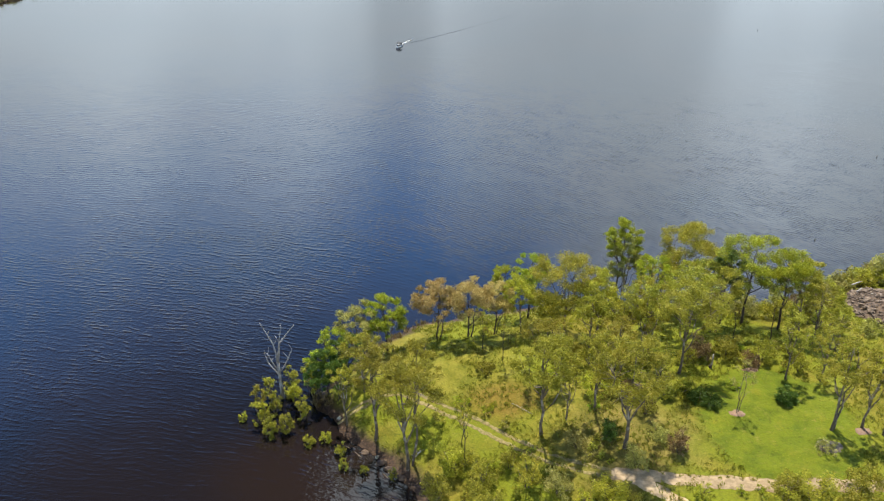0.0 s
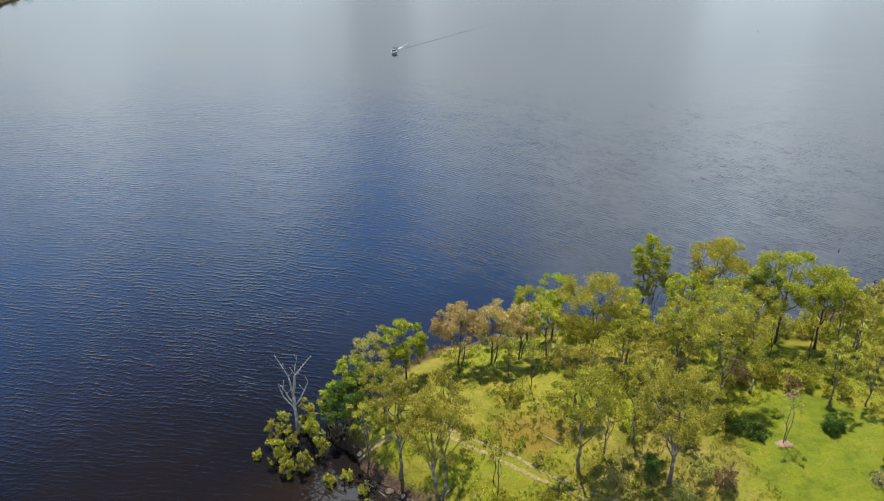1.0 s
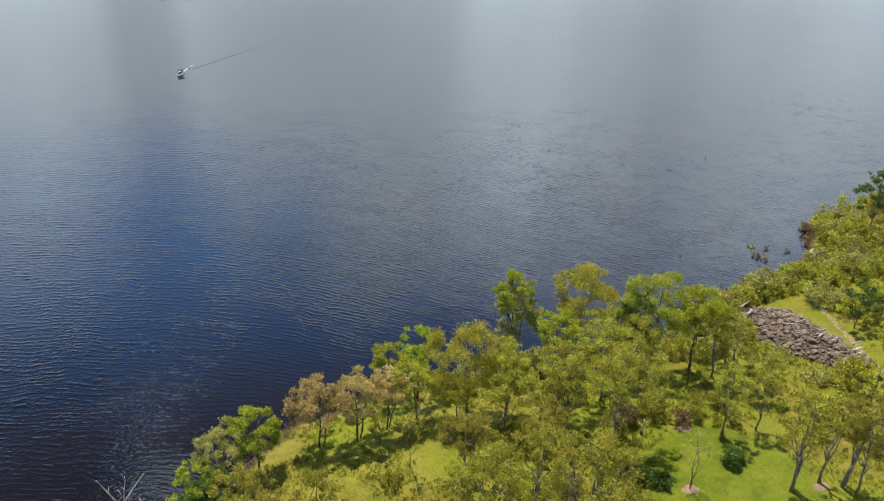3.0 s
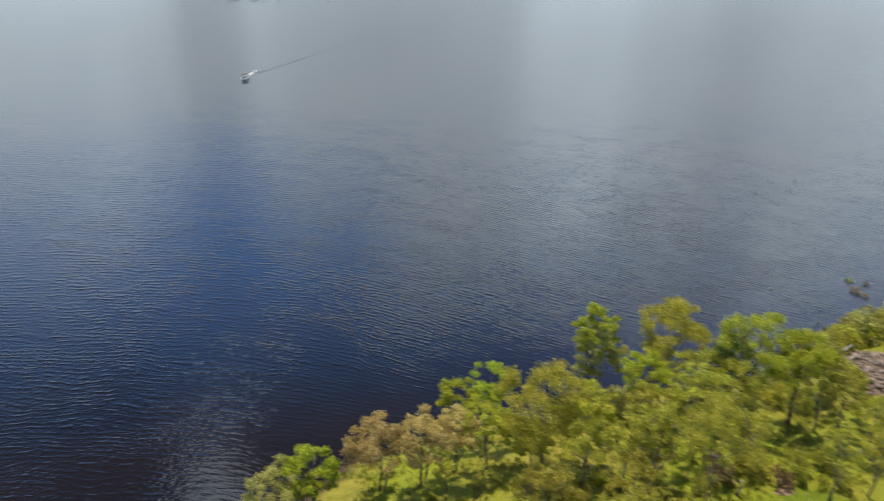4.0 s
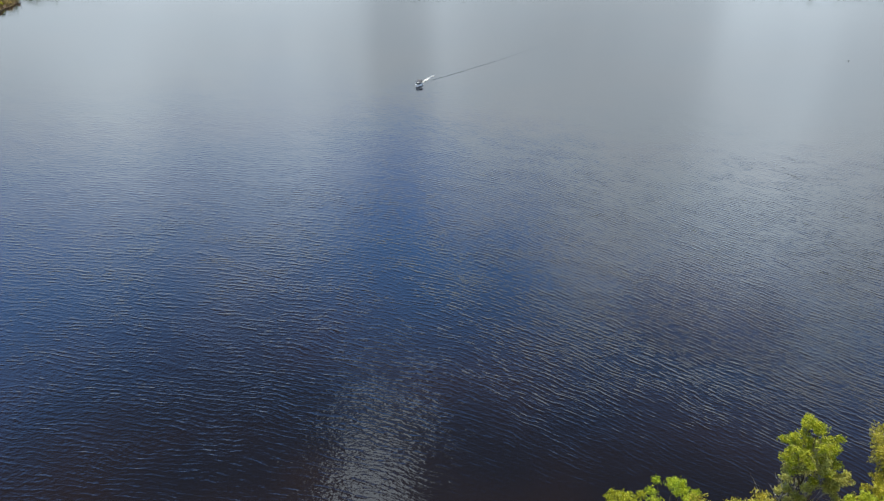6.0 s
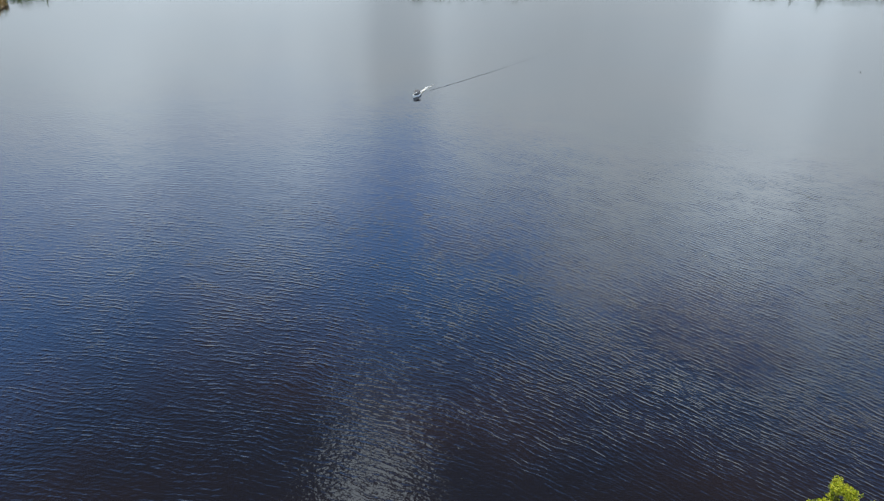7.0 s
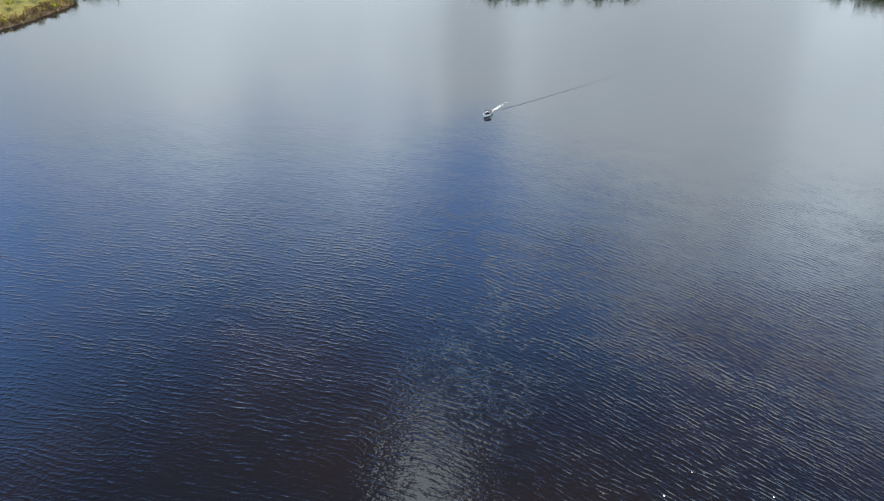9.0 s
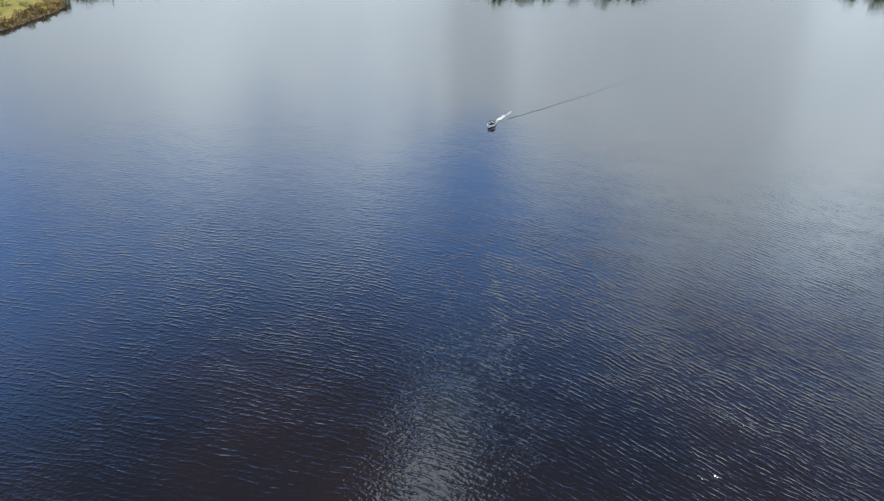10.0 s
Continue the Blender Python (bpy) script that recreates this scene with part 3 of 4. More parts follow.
def bare_tree(name, x, y, tall, spread, bark, seed, label, group, forks=6, girth=0.018, z=None, twigs=4):
    """A leafless tree: trunk, forked limbs and their twigs."""
    rng = random.Random(seed)
    root = thing(name, label, "tree", group, (x, y, level(x, y) if z is None else z), 0)
    thick = tall * girth
    line = curve_points(Vector((0, 0, -0.6)), Vector((spread * .12, 0, tall * .93)), 0, rng, 7, 0.02)
    part("trunk", sticks("trunk", [(line, [thick * (1.2 - 1.08 * i / 7) for i in range(8)])], bark, 7), root)
    for i in range(forks):
        turn = math.pi * (i % 2) + rng.uniform(-.7, .7)
        start = line[2 + int(4.2 * i / max(1, forks - 1))]
        reach = spread * rng.uniform(.55, 1.0)
        end = start + Vector((math.cos(turn) * reach, math.sin(turn) * reach * .8, reach * rng.uniform(1.1, 1.7)))
        main = curve_points(start, end, -0.10 * reach, rng, 5, 0.07)
        group_of = [(main, [thick * .5 * (1 - .82 * k / 5) for k in range(6)])]
        for j in range(twigs):
            a = main[2 + j % 4]
            b = a + Vector((math.cos(turn + rng.uniform(-1.3, 1.3)), math.sin(turn + rng.uniform(-1.3, 1.3)), rng.uniform(.5, 1.5))) * reach * rng.uniform(.25, .5)
            group_of.append((curve_points(a, b, 0, rng, 3, 0.08), [thick * .2, thick * .15, thick * .1, thick * .05]))
        part("limb", sticks("limb", group_of, bark, 5), root)
    return root


def forked_dead_tree(x, y, tall):
    """A stout bleached trunk that parts into a few bent arms, each with stub ends."""
    rng = random.Random(17)
    root = thing("dead_tree", "bleached leafless tree with stout forked arms standing in shallow water", "tree", "dead trees", (x, y, -0.6), 0)
    foot, fork = Vector((.25, 0, -0.6)), Vector((.1, 0, tall * .52))
    part("trunk", sticks("trunk", [(curve_points(foot, fork, 0, rng, 6, .012), [.32, .28, .26, .24, .22, .20, .17])], DEAD_WOOD, 8), root)
    arms = [((0, 0, .50), (-.35, .1, .74), (-2.0, .4, .98), .15), ((.05, 0, .50), (.6, -.1, .76), (2.9, .2, .97), .15), ((0, 0, .36), (-1.4, .2, .50), (-1.9, .3, .62), .11),
            ((.1, 0, .38), (1.6, .3, .55), (2.3, .2, .68), .12), ((0, 0, .46), (.35, .9, .72), (.8, 1.3, .92), .10), ((-.1, 0, .42), (-.7, -.8, .58), (-1.1, -1.2, .70), .11)]
    for a, b, c, thick in arms:
        a, b, c = (Vector((p[0], p[1], p[2] * tall)) for p in (a, b, c))
        line = [a, a.lerp(b, .5) + Vector((rng.uniform(-.1, .1), 0, -.1)), b, b.lerp(c, .4), b.lerp(c, .75) + Vector((rng.uniform(-.12, .12), 0, .1)), c]
        wood = [(line, [thick, thick * .85, thick * .72, thick * .55, thick * .4, thick * .16])]
        for k in (2, 3, 4):
            tip = line[k] + Vector((rng.uniform(-.7, .7), rng.uniform(-.5, .5), rng.uniform(.35, 1.3)))
            wood.append((curve_points(line[k], tip, 0, rng, 2, .06), [thick * .4, thick * .28, thick * .12]))
        part("limb", sticks("limb", wood, DEAD_WOOD, 6), root)


# ---- trees on the point: x, y, height, crown radius ----
WOODS = "trees on the point"
OPEN_TREES = [(-13.9, 95.6, 10.0, 2.2), (-9.6, 92.0, 16.6, 3.8), (-11.5, 100.5, 10.0, 2.9), (-4.2, 95.0, 12.0, 3.1),
              (33.8, 98.2, 14.2, 5.2), (30.0, 104.2, 8.8, 3.1), (28.9, 101.5, 12.6, 3.1), (43.3, 111.4, 11.6, 3.6), (55.3, 109.0, 11.5, 2.9), (24.4, 98.0, 9.2, 2.9),
              (14.0, 98.0, 10.2, 3.4), (26.0, 103.6, 11.0, 3.6), (22.0, 105.0, 9.6, 3.2), (37.4, 108.2, 12.0, 3.8), (31.4, 109.0, 11.0, 3.4), (40.0, 114.6, 12.0, 3.4), (16.2, 89.0, 9.2, 2.3), (20.5, 91.0, 12.6, 3.2)]
for i, (x, y, tall, spread) in enumerate(OPEN_TREES):
    tree("gum_tree", x, y, tall, spread, LEAF_OLIVE, BARK, 100 + i, "olive-green gum tree with forked grey-brown limbs above grass", WOODS, forks=6, low=.50, fill=17, dense=.82)
tree("gum_tree", -5.0, 86.4, 17.6, 4.9, LEAF_OLIVE, BARK, 100, "many-stemmed olive gum tree leaning over the eroded shore", WOODS, forks=8, low=.48, fill=24, girth=.016, twin=True)
tree("gum_tree", 12.8, 87.3, 15.0, 4.5, LEAF_OLIVE, BARK, 131, "tall olive gum tree with a dark straight trunk on grass", WOODS, forks=7, low=.45, fill=24, girth=.017)
tree("gum_tree", 23.0, 83.2, 16.4, 4.9, LEAF_OLIVE, BARK, 132, "tall gum tree with twisted grey limbs and thick trunk", WOODS, forks=8, low=.34, fill=24, girth=.019, dense=.9)
for i, (x, y, tall, spread) in enumerate([(48.5, 96.3, 10.2, 2.5), (50.2, 84.8, 14.0, 3.3), (54.3, 85.0, 12.5, 2.6), (56.5, 83.6, 14.0, 2.7), (57.1, 106.9, 10.0, 2.7),
                                          (59.5, 111.9, 9.0, 3.2), (58.6, 103.1, 8.0, 2.9), (53.3, 95.9, 9.0, 2.1), (57.2, 82.2, 11.5, 2.7), (62.1, 80.6, 12.2, 2.6)]):
    tree("gum_tree", x, y, tall, spread, LEAF_OLIVE, BARK, 150 + i, "slender open gum tree with thin olive crown on mown grass", WOODS, forks=6, low=.36, fill=18, dense=.85, twin=i in (1, 3))
GOLD_TREES = [(12.7, 113.3, 9.7, 3.2), (19.5, 112.0, 14.0, 5.5), (23.8, 109.0, 11.9, 3.4), (17.2, 109.6, 7.6, 3.0), (59.1, 119.0, 10.8, 3.0)]
for i, (x, y, tall, spread) in enumerate(GOLD_TREES):
    tree("gum_tree", x, y, tall, spread, LEAF_GOLD, BARK, 200 + i, "dense yellow-green gum tree near the far shoreline", WOODS, forks=6, low=.30, fill=24, dense=1.25)
LUSH_TREES = [(-16.2, 106.6, 9.2, 2.6), (14.5, 119.4, 12.0, 2.9), (11.0, 121.0, 10.4, 2.8), (48.4, 114.2, 15.4, 5.3), (53.3, 111.6, 13.9, 4.4), (33.0, 114.0, 12.4, 3.2), (-18.6, 103.8, 7.7, 1.8)]
for i, (x, y, tall, spread) in enumerate(LUSH_TREES):
    tree("leafy_tree", x, y, tall, spread, LEAF_LUSH, BARK_DARK, 230 + i, "bright green leafy tree with dark slim trunk", WOODS, forks=6, low=.45, fill=20, dense=1.15)
DARK_TREES = [(-14.2, 103.6, 8.4, 2.5), (-18.6, 101.6, 6.4, 2.2), (-17.4, 103.4, 8.0, 2.5), (-15.4, 100.4, 7.0, 2.1), (45.0, 114.6, 13.2, 3.0)]
for i, (x, y, tall, spread) in enumerate(DARK_TREES):
    tree("leafy_tree", x, y, tall, spread, LEAF_DARK, BARK_DARK, 250 + i, "dark green dense leafy tree close to the water", WOODS, forks=6, low=.2, fill=24, dense=1.4)
TAN_TREES = [(-0.7, 112.2, 9.9, 4.0), (4.2, 111.8, 10.2, 4.0), (8.4, 112.6, 9.2, 3.2)]
for i, (x, y, tall, spread) in enumerate(TAN_TREES):
    tree("gum_tree", x, y, tall, spread, LEAF_TAN, BARK_DARK, 270 + i, "rusty tan rounded gum tree on slim dark trunks", WOODS, forks=6, low=.42, fill=24, dense=1.3, twin=True)
THIN_TREES = [(2.5, 85.6, 10.5, 1.3), (27.5, 88.9, 8.6, 1.3), (2.3, 88.2, 8.4, 1.1), (8.9, 102.9, 8.8, 1.3), (6.3, 107.5, 8.0, 1.2), (30.2, 95.6, 8.5, 1.4), (45.4, 109.0, 9.0, 1.5), (50.6, 108.0, 9.5, 1.5)]
for i, (x, y, tall, spread) in enumerate(THIN_TREES):
    tree("sapling", x, y, tall, spread, LEAF_OLIVE, BARK_DARK, 290 + i, "thin young gum with sparse olive leaves", "saplings on the point", forks=4, low=.45, fill=8, dense=.7, girth=.009)
tree("gum_tree", -13.2, 109.3, 11.0, 3.4, LEAF_PALE, BARK, 205, "pale grey-green gum tree beside dark leafy trees", WOODS, forks=6, low=.3, fill=22)
tree("gum_tree", -8.6, 111.9, 10.6, 3.3, LEAF_LUSH, BARK_DARK, 206, "fresh green gum tree close to the far shoreline", WOODS, forks=7, low=.22, fill=30, dense=1.25)
tree("sapling", 39.0, 88.5, 8.6, 1.9, LEAF_PALE, BARK, 301, "thin two-stemmed sapling standing in a mulch ring", "saplings on the point", forks=5, low=.35, fill=8, dense=.28, girth=.011, twin=True)
# two tall trees at the water's edge
tree("tall_tree", 29.8, 124.0, 18.0, 3.0, LEAF_LUSH, BARK_DARK, 311, "tallest tree with bright green top and pale dead lower branches", WOODS, forks=8, low=.5, fill=26, dense=1.35, girth=.013)
tree("tall_tree", 30.8, 123.0, 14.6, 3.3, LEAF_PALE, BARK_PALE, 312, "olive gum growing close against the tallest tree", WOODS, forks=7, low=.2, fill=32, dense=1.4, girth=.012)
bare_tree("dead_tree", 26.8, 124.0, 8.0, 2.0, DEAD_WOOD, 319, "leafless grey tree with many upright twigs", WOODS, forks=8, girth=.010, twigs=6)
bare_tree("dead_tree", 27.9, 123.2, 11.0, 2.3, DEAD_WOOD, 313, "leafless grey tree with many upright twigs", WOODS, forks=8, girth=.010, twigs=6)
tree("tall_tree", 41.0, 123.3, 15.8, 5.4, LEAF_GOLD, BARK_PALE, 314, "tall spreading gum with open yellow-green crown by the water", WOODS, forks=8, low=.55, fill=26, dense=1.05, girth=.014)
tree("gum_tree", 38.4, 121.0, 11.0, 2.6, LEAF_OLIVE, BARK, 315, "olive-green gum tree beside the far shoreline", WOODS, forks=5, low=.3, fill=16, dense=.9)
tree("gum_tree", 36.0, 117.5, 11.5, 3.0, LEAF_GOLD, BARK, 316, "dense yellow-green gum tree near the far shoreline", WOODS, forks=5, low=.3, fill=18)
forked_dead_tree(-24.3, 102.5, 14.2)
bare_tree("dead_tree", -8.2, 116.0, 8.0, 1.4, DEAD_WOOD, 322, "slim leafless grey tree at the waterline", "dead trees", forks=6, girth=.009)
bare_tree("dead_tree", 69.1, 94.3, 9.0, 1.9, BARK_DARK, 323, "dark leafless tree beside the stone heap", "dead trees", forks=6, girth=.014)

# ---- shrubs ----
SCRUB = "shrubs on the point"
SHRUBS = [(0.8, 84.4, 4.6, 2.3), (4.7, 81.7, 4.6, 2.3), (8.3, 82.4, 3.6, 1.7), (10.0, 79.0, 4.6, 2.2), (-1.2, 80.6, 4.6, 2.3), (4.4, 76.4, 5.6, 2.8), (19.6, 75.0, 3.2, 2.6),
          (27.0, 89.4, 4.0, 2.0), (40.4, 73.4, 4.0, 2.6), (42.6, 72.0, 4.6, 2.8), (48.7, 73.0, 4.6, 2.7), (47.6, 70.2, 4.6, 2.8), (38.1, 70.8, 3.6, 2.2), (51.2, 98.2, 2.8, 1.4),
          (19.0, 100.9, 4.6, 2.4), (20.9, 93.5, 4.6, 2.2)]
for i, (x, y, tall, spread) in enumerate(SHRUBS):
    bush("shrub", x, y, tall, spread, LEAF_OLIVE if i % 3 else LEAF_GOLD, 400 + i, "loose olive-green shrub in rough grass", SCRUB, dense=1.0)
for i, (x, y, tall, spread) in enumerate([(38.0, 102.4, 4.2, 2.4), (42.3, 102.6, 3.4, 2.6), (46.8, 101.3, 3.4, 2.4), (35.5, 101.0, 3.0, 1.8), (44.6, 100.2, 2.2, 1.8), (51.5, 101.5, 2.6, 2.0), (30.5, 92.5, 2.2, 1.7),
                                          (33.2, 93.8, 2.0, 1.6), (25.6, 93.2, 2.8, 1.9), (6.2, 101.0, 1.5, 1.7)]):
    bush("shrub", x, y, tall, spread, LEAF_OLIVE if i % 4 else LEAF_RUST, 430 + i, "low dark shrub at the edge of mown grass", SCRUB, dense=1.1)
for i, (x, y, tall, spread) in enumerate([(13.6, 77.0, 4.2, 2.2), (23.9, 80.0, 2.8, 2.1), (17.0, 84.4, 2.6, 1.8), (27.4, 84.2, 2.4, 1.7)]):
    bush("shrub", x, y, tall, spread, LEAF_PALE, 450 + i, "pale grey-green dry shrub in rough grass", SCRUB, dense=.9)
bush("shrub", 29.4, 82.0, 3.8, 1.6, LEAF_RUST, 460, "brown half-dead shrub beside the mown grass", SCRUB, dense=.9)
bush("shrub", 47.6, 80.4, 2.0, 1.6, LEAF_PALE, 461, "dull olive dry shrub under slender gums", SCRUB, dense=.5)
bush("shrub", 21.2, 85.0, 3.9, 1.45, LEAF_DARK, 462, "dark green rounded bush alone in grass", SCRUB, dense=2.0, clump_count=18)
bush("shrub", 46.7, 91.2, 2.4, 1.7, LEAF_DARK, 464, "dark green rounded bush on mown grass", SCRUB, dense=1.8, clump_count=16)
for i, (x, y, tall, spread) in enumerate([(34.8, 91.4, 2.2, 1.8), (36.2, 90.2, 1.8, 1.6)]):
    bush("shrub", x, y, tall, spread, LEAF_DARK, 465 + i, "low dark shrub at the edge of mown grass", SCRUB, dense=1.4, clump_count=14)
bush("shrub", 29.6, 81.7, 3.0, 1.5, LEAF_RUST, 468, "dark reddish half-dead shrub beside the mown grass", SCRUB, dense=1.2)
bush("shrub", 40.5, 94.6, 1.2, 1.0, LEAF_LUSH, 463, "small green shrub on mown grass", SCRUB)
for i, (x, y, tall, spread) in enumerate([(-29.1, 97.6, 2.2, 1.0), (-27.4, 100.6, 5.4, 1.6), (-24.7, 99.2, 4.4, 1.6), (-21.6, 100.6, 6.6, 1.8), (-24.6, 94.4, 4.2, 1.7), (-22.5, 95.0, 4.4, 1.7), (-26.4, 97.0, 5.0, 1.8),
                                          (-20.4, 97.6, 4.6, 1.6), (-22.6, 103.0, 6.2, 2.0), (-20.0, 104.0, 7.6, 2.0), (-26.0, 102.6, 5.0, 1.6),
                                          (-19.0, 92.3, 2.0, 1.4), (-16.7, 92.9, 2.3, 1.2), (-14.4, 90.1, 2.6, 1.2), (-13.7, 87.3, 2.2, 1.0), (-10.9, 86.4, 2.0, .9), (-7.1, 85.2, 2.4, .9)]):
    bush("water_shrub", x, y, tall * 1.05, spread * .8, LEAF_OLIVE if i % 3 else LEAF_GOLD, 470 + i, "yellow-green shrub standing in shallow lake water", "shrubs in the shallows", z=-0.4, dense=1.5, clump_count=13)

for i, (x, y, tall, spread) in enumerate([(36.5, 119.5, 4.0, 2.4), (36.9, 125.9, 2.6, 1.8), (34.7, 125.1, 2.8, 1.8), (26.0, 120.4, 3.8, 2.4), (22.4, 121.6, 3.6, 2.2), (18.6, 120.6, 3.4, 2.2), (29.4, 119.4, 3.8, 2.4), (5.0, 117.6, 2.6, 1.8), (41.0, 118.6, 4.6, 2.6), (45.4, 119.4, 4.2, 2.4), (50.0, 118.2, 4.8, 2.6), (54.0, 116.6, 4.4, 2.4), (57.0, 114.4, 3.8, 2.2),
                                          (33.5, 119.8, 3.6, 2.2), (47.6, 121.2, 3.6, 2.2),
                                          (51.5, 124.2, 3.2, 2.0), (58.0, 123.6, 3.2, 2.0)]):
    bush("shrub", x, y, tall, spread, (LEAF_OLIVE, LEAF_PALE, LEAF_GOLD)[i % 3], 445 + i * 37, "dense olive shrub under trees along the far shoreline", SCRUB, dense=1.1, clump_count=14)

# ---- undergrowth: smaller bushes scattered under the trees ----
rng = random.Random(12)
kinds = [bush("undergrowth_shrub", 18.0 + i * 2.2, 103.0 + (i % 3) * 2.0, 1.5, 1.25, (LEAF_OLIVE, LEAF_GOLD, LEAF_PALE, LEAF_OLIVE, LEAF_LUSH)[i], 520 + i,
              "low shrub among grass under gum trees", "undergrowth", stems=3, clump_count=7, dense=.9, size=.15) for i in range(5)]
placed = 0
while placed < 110:
    x, y = rng.uniform(-14, 66), rng.uniform(72, 124)
    if level(x, y) < 1.0 or (33 < x < 60 and 76 < y < 98) or (-6 < x < 12 and 98 < y < 109) or abs(y - 77) < 2.4 and x > 18:
        continue
    if any((x - a) ** 2 + (y - b) ** 2 < 3.0 for a, b in TRACK):
        continue
    if noise.noise((x * .09, y * .09, 3.0)) < -0.05:
        continue
    s = rng.uniform(.5, 1.25)
    copy_thing(rng.choice(kinds), pose(x, y, level(x, y), 0, 0, rng.uniform(0, 360)) @ Matrix.Diagonal((s, s, s * rng.uniform(.7, 1.2), 1)))
    placed += 1

# ---- the bay side: bank scrub, stone heap, snags ----
BANK = "scrub on the bay's bank"
for i, (x, y, tall, spread) in enumerate([(105.5, 144.8, 3.3, 3.3), (109.0, 143.8, 4.0, 3.9), (98.0, 130.3, 4.6, 4.1), (97.5, 124.3, 5.0, 3.8), (78.4, 129.8, 3.3, 4.0), (75.2, 130.8, 2.8, 2.6), (82.4, 128.8, 3.3, 3.1),
                                          (91.0, 132.4, 3.3, 3.3), (85.0, 121.7, 4.0, 3.8), (119.1, 148.0, 4.0, 4.2), (89.5, 117.6, 4.4, 3.3), (86.5, 133.2, 2.8, 2.8), (103.0, 136.3, 4.4, 4.0), (93.0, 137.2, 2.4, 2.4), (80.0, 133.6, 3.2, 2.6), (84.2, 134.4, 3.4, 2.6), (88.4, 135.2, 3.6, 2.8), (96.4, 138.0, 3.8, 2.8),
                                          (100.2, 140.2, 4.2, 3.0), (103.8, 140.6, 4.8, 3.2), (111.0, 148.2, 4.6, 3.6), (115.4, 152.0, 4.6, 3.4), (77.0, 128.0, 3.0, 2.4)]):
    bush("bank_shrub", x, y, tall, spread, (LEAF_OLIVE, LEAF_GOLD, LEAF_PALE)[i % 3], 600 + i, "spreading olive-yellow shrub on the bay's bank", BANK, dense=.95, size=.22, clump_count=14, stems=4)
for i, (x, y, tall, spread, leaf) in enumerate([(111.8, 142.3, 13.0, 4.2, LEAF_DARK), (103.6, 129.4, 10.0, 4.4, LEAF_OLIVE), (78.8, 99.8, 9.6, 4.4, LEAF_GOLD), (87.6, 112.8, 9.0, 3.4, LEAF_GOLD), (83.4, 113.3, 7.4, 2.8, LEAF_DARK),
                                                (92.0, 106.8, 10.0, 4.0, LEAF_OLIVE), (100.0, 116.8, 11.0, 4.2, LEAF_OLIVE), (86.0, 98.0, 10.0, 3.8, LEAF_OLIVE), (112.0, 128.8, 11.0, 4.2, LEAF_DARK), (70.0, 86.0, 11.0, 3.2, LEAF_OLIVE),
                                                (66.5, 77.5, 11.0, 3.0, LEAF_OLIVE), (76.0, 80.0, 12.0, 3.6, LEAF_OLIVE), (72.0, 68.0, 12.0, 3.6, LEAF_OLIVE)]):
    tree("gum_tree", x, y, tall, spread, leaf, BARK, 640 + i, "leafy gum tree on the bank beside the bay", BANK, forks=6, low=.25, fill=20, size=.23)
rng = random.Random(31)
scrub = [bush("bank_shrub", 88.0 + 6 * i, 108.0 + 4 * i, 3.2, 2.8, (LEAF_OLIVE, LEAF_PALE, LEAF_GOLD)[i], 690 + i, "spreading olive-yellow shrub on the bay's bank", BANK, dense=.95, size=.22) for i in range(3)]
placed = 0
while placed < 135:
    x, y = rng.uniform(64, 135), rng.uniform(84, 160)
    if not 0.9 < level(x, y) < 8.2 or abs(x - 81) < 1.6 and y < 124 or math.hypot((x - 72.8) / 6.4, (y - 118) / 9.0) < 1 or math.hypot((x - 75.2) / 4.0, (y - 107) / 6.5) < 1:
        continue
    s = rng.uniform(.55, 1.3)
    copy_thing(rng.choice(scrub), pose(x, y, level(x, y), 0, 0, rng.uniform(0, 360)) @ Matrix.Diagonal((s, s, s * rng.uniform(.7, 1.2), 1)))
    placed += 1
bush("water_shrub", 107.0, 152.6, 2.4, 2.4, LEAF_RUST, 660, "reddish-brown dead shrub in shallow bay water", "shrubs in the shallows", z=-.3, dense=.8)
for i, (x, y, s) in enumerate([(90.0, 146.5, 1.0), (93.7, 148.1, .7), (90.6, 144.7, .8), (91.2, 149.8, .8), (97.2, 146.4, .7), (88.0, 141.4, .5)]):
    bush("water_shrub", x, y, 1.3 * s, 1.2 * s, LEAF_RUST if i != 3 else LEAF_LUSH, 670 + i, "small drowned shrub poking out of the bay", "shrubs in the shallows", z=-.2, dense=.8, stems=3, clump_count=5, size=.12)


def snag(x, y, tall, seed, label, tilt=8):
    """A dead stick standing in the water, with stub branches."""
    rng = random.Random(seed)
    root = thing("snag", label, "snag", "snags in the lake", (x, y, -1.0), rng.uniform(0, 360))
    line = curve_points(Vector((0, 0, 0)), Vector((tall * math.tan(radians(tilt)), 0, tall + 1)), 0, rng, 4, .03)
    part("trunk", sticks("trunk", [(line, [.14, .12, .1, .08, .05])], BARK_DARK, 6), root)
    for k in (2, 3):
        part("stub", sticks("stub", [(curve_points(line[k], line[k] + Vector((rng.uniform(-.5, .5), rng.uniform(-.5, .5), .4)), 0, rng, 2, .05), [.06, .045, .02])], BARK_DARK, 5), root)


for i, (x, y, tall) in enumerate([(75.5, 150.0, 0.4), (77.0, 138.4, .6), (74.6, 135.5, .5), (107.0, 191.3, .4), (116, 304.0, .4), (-158.6, 386.0, 2.4)]):
    snag(x, y, tall, 700 + i, "dark dead stick standing in lake water")


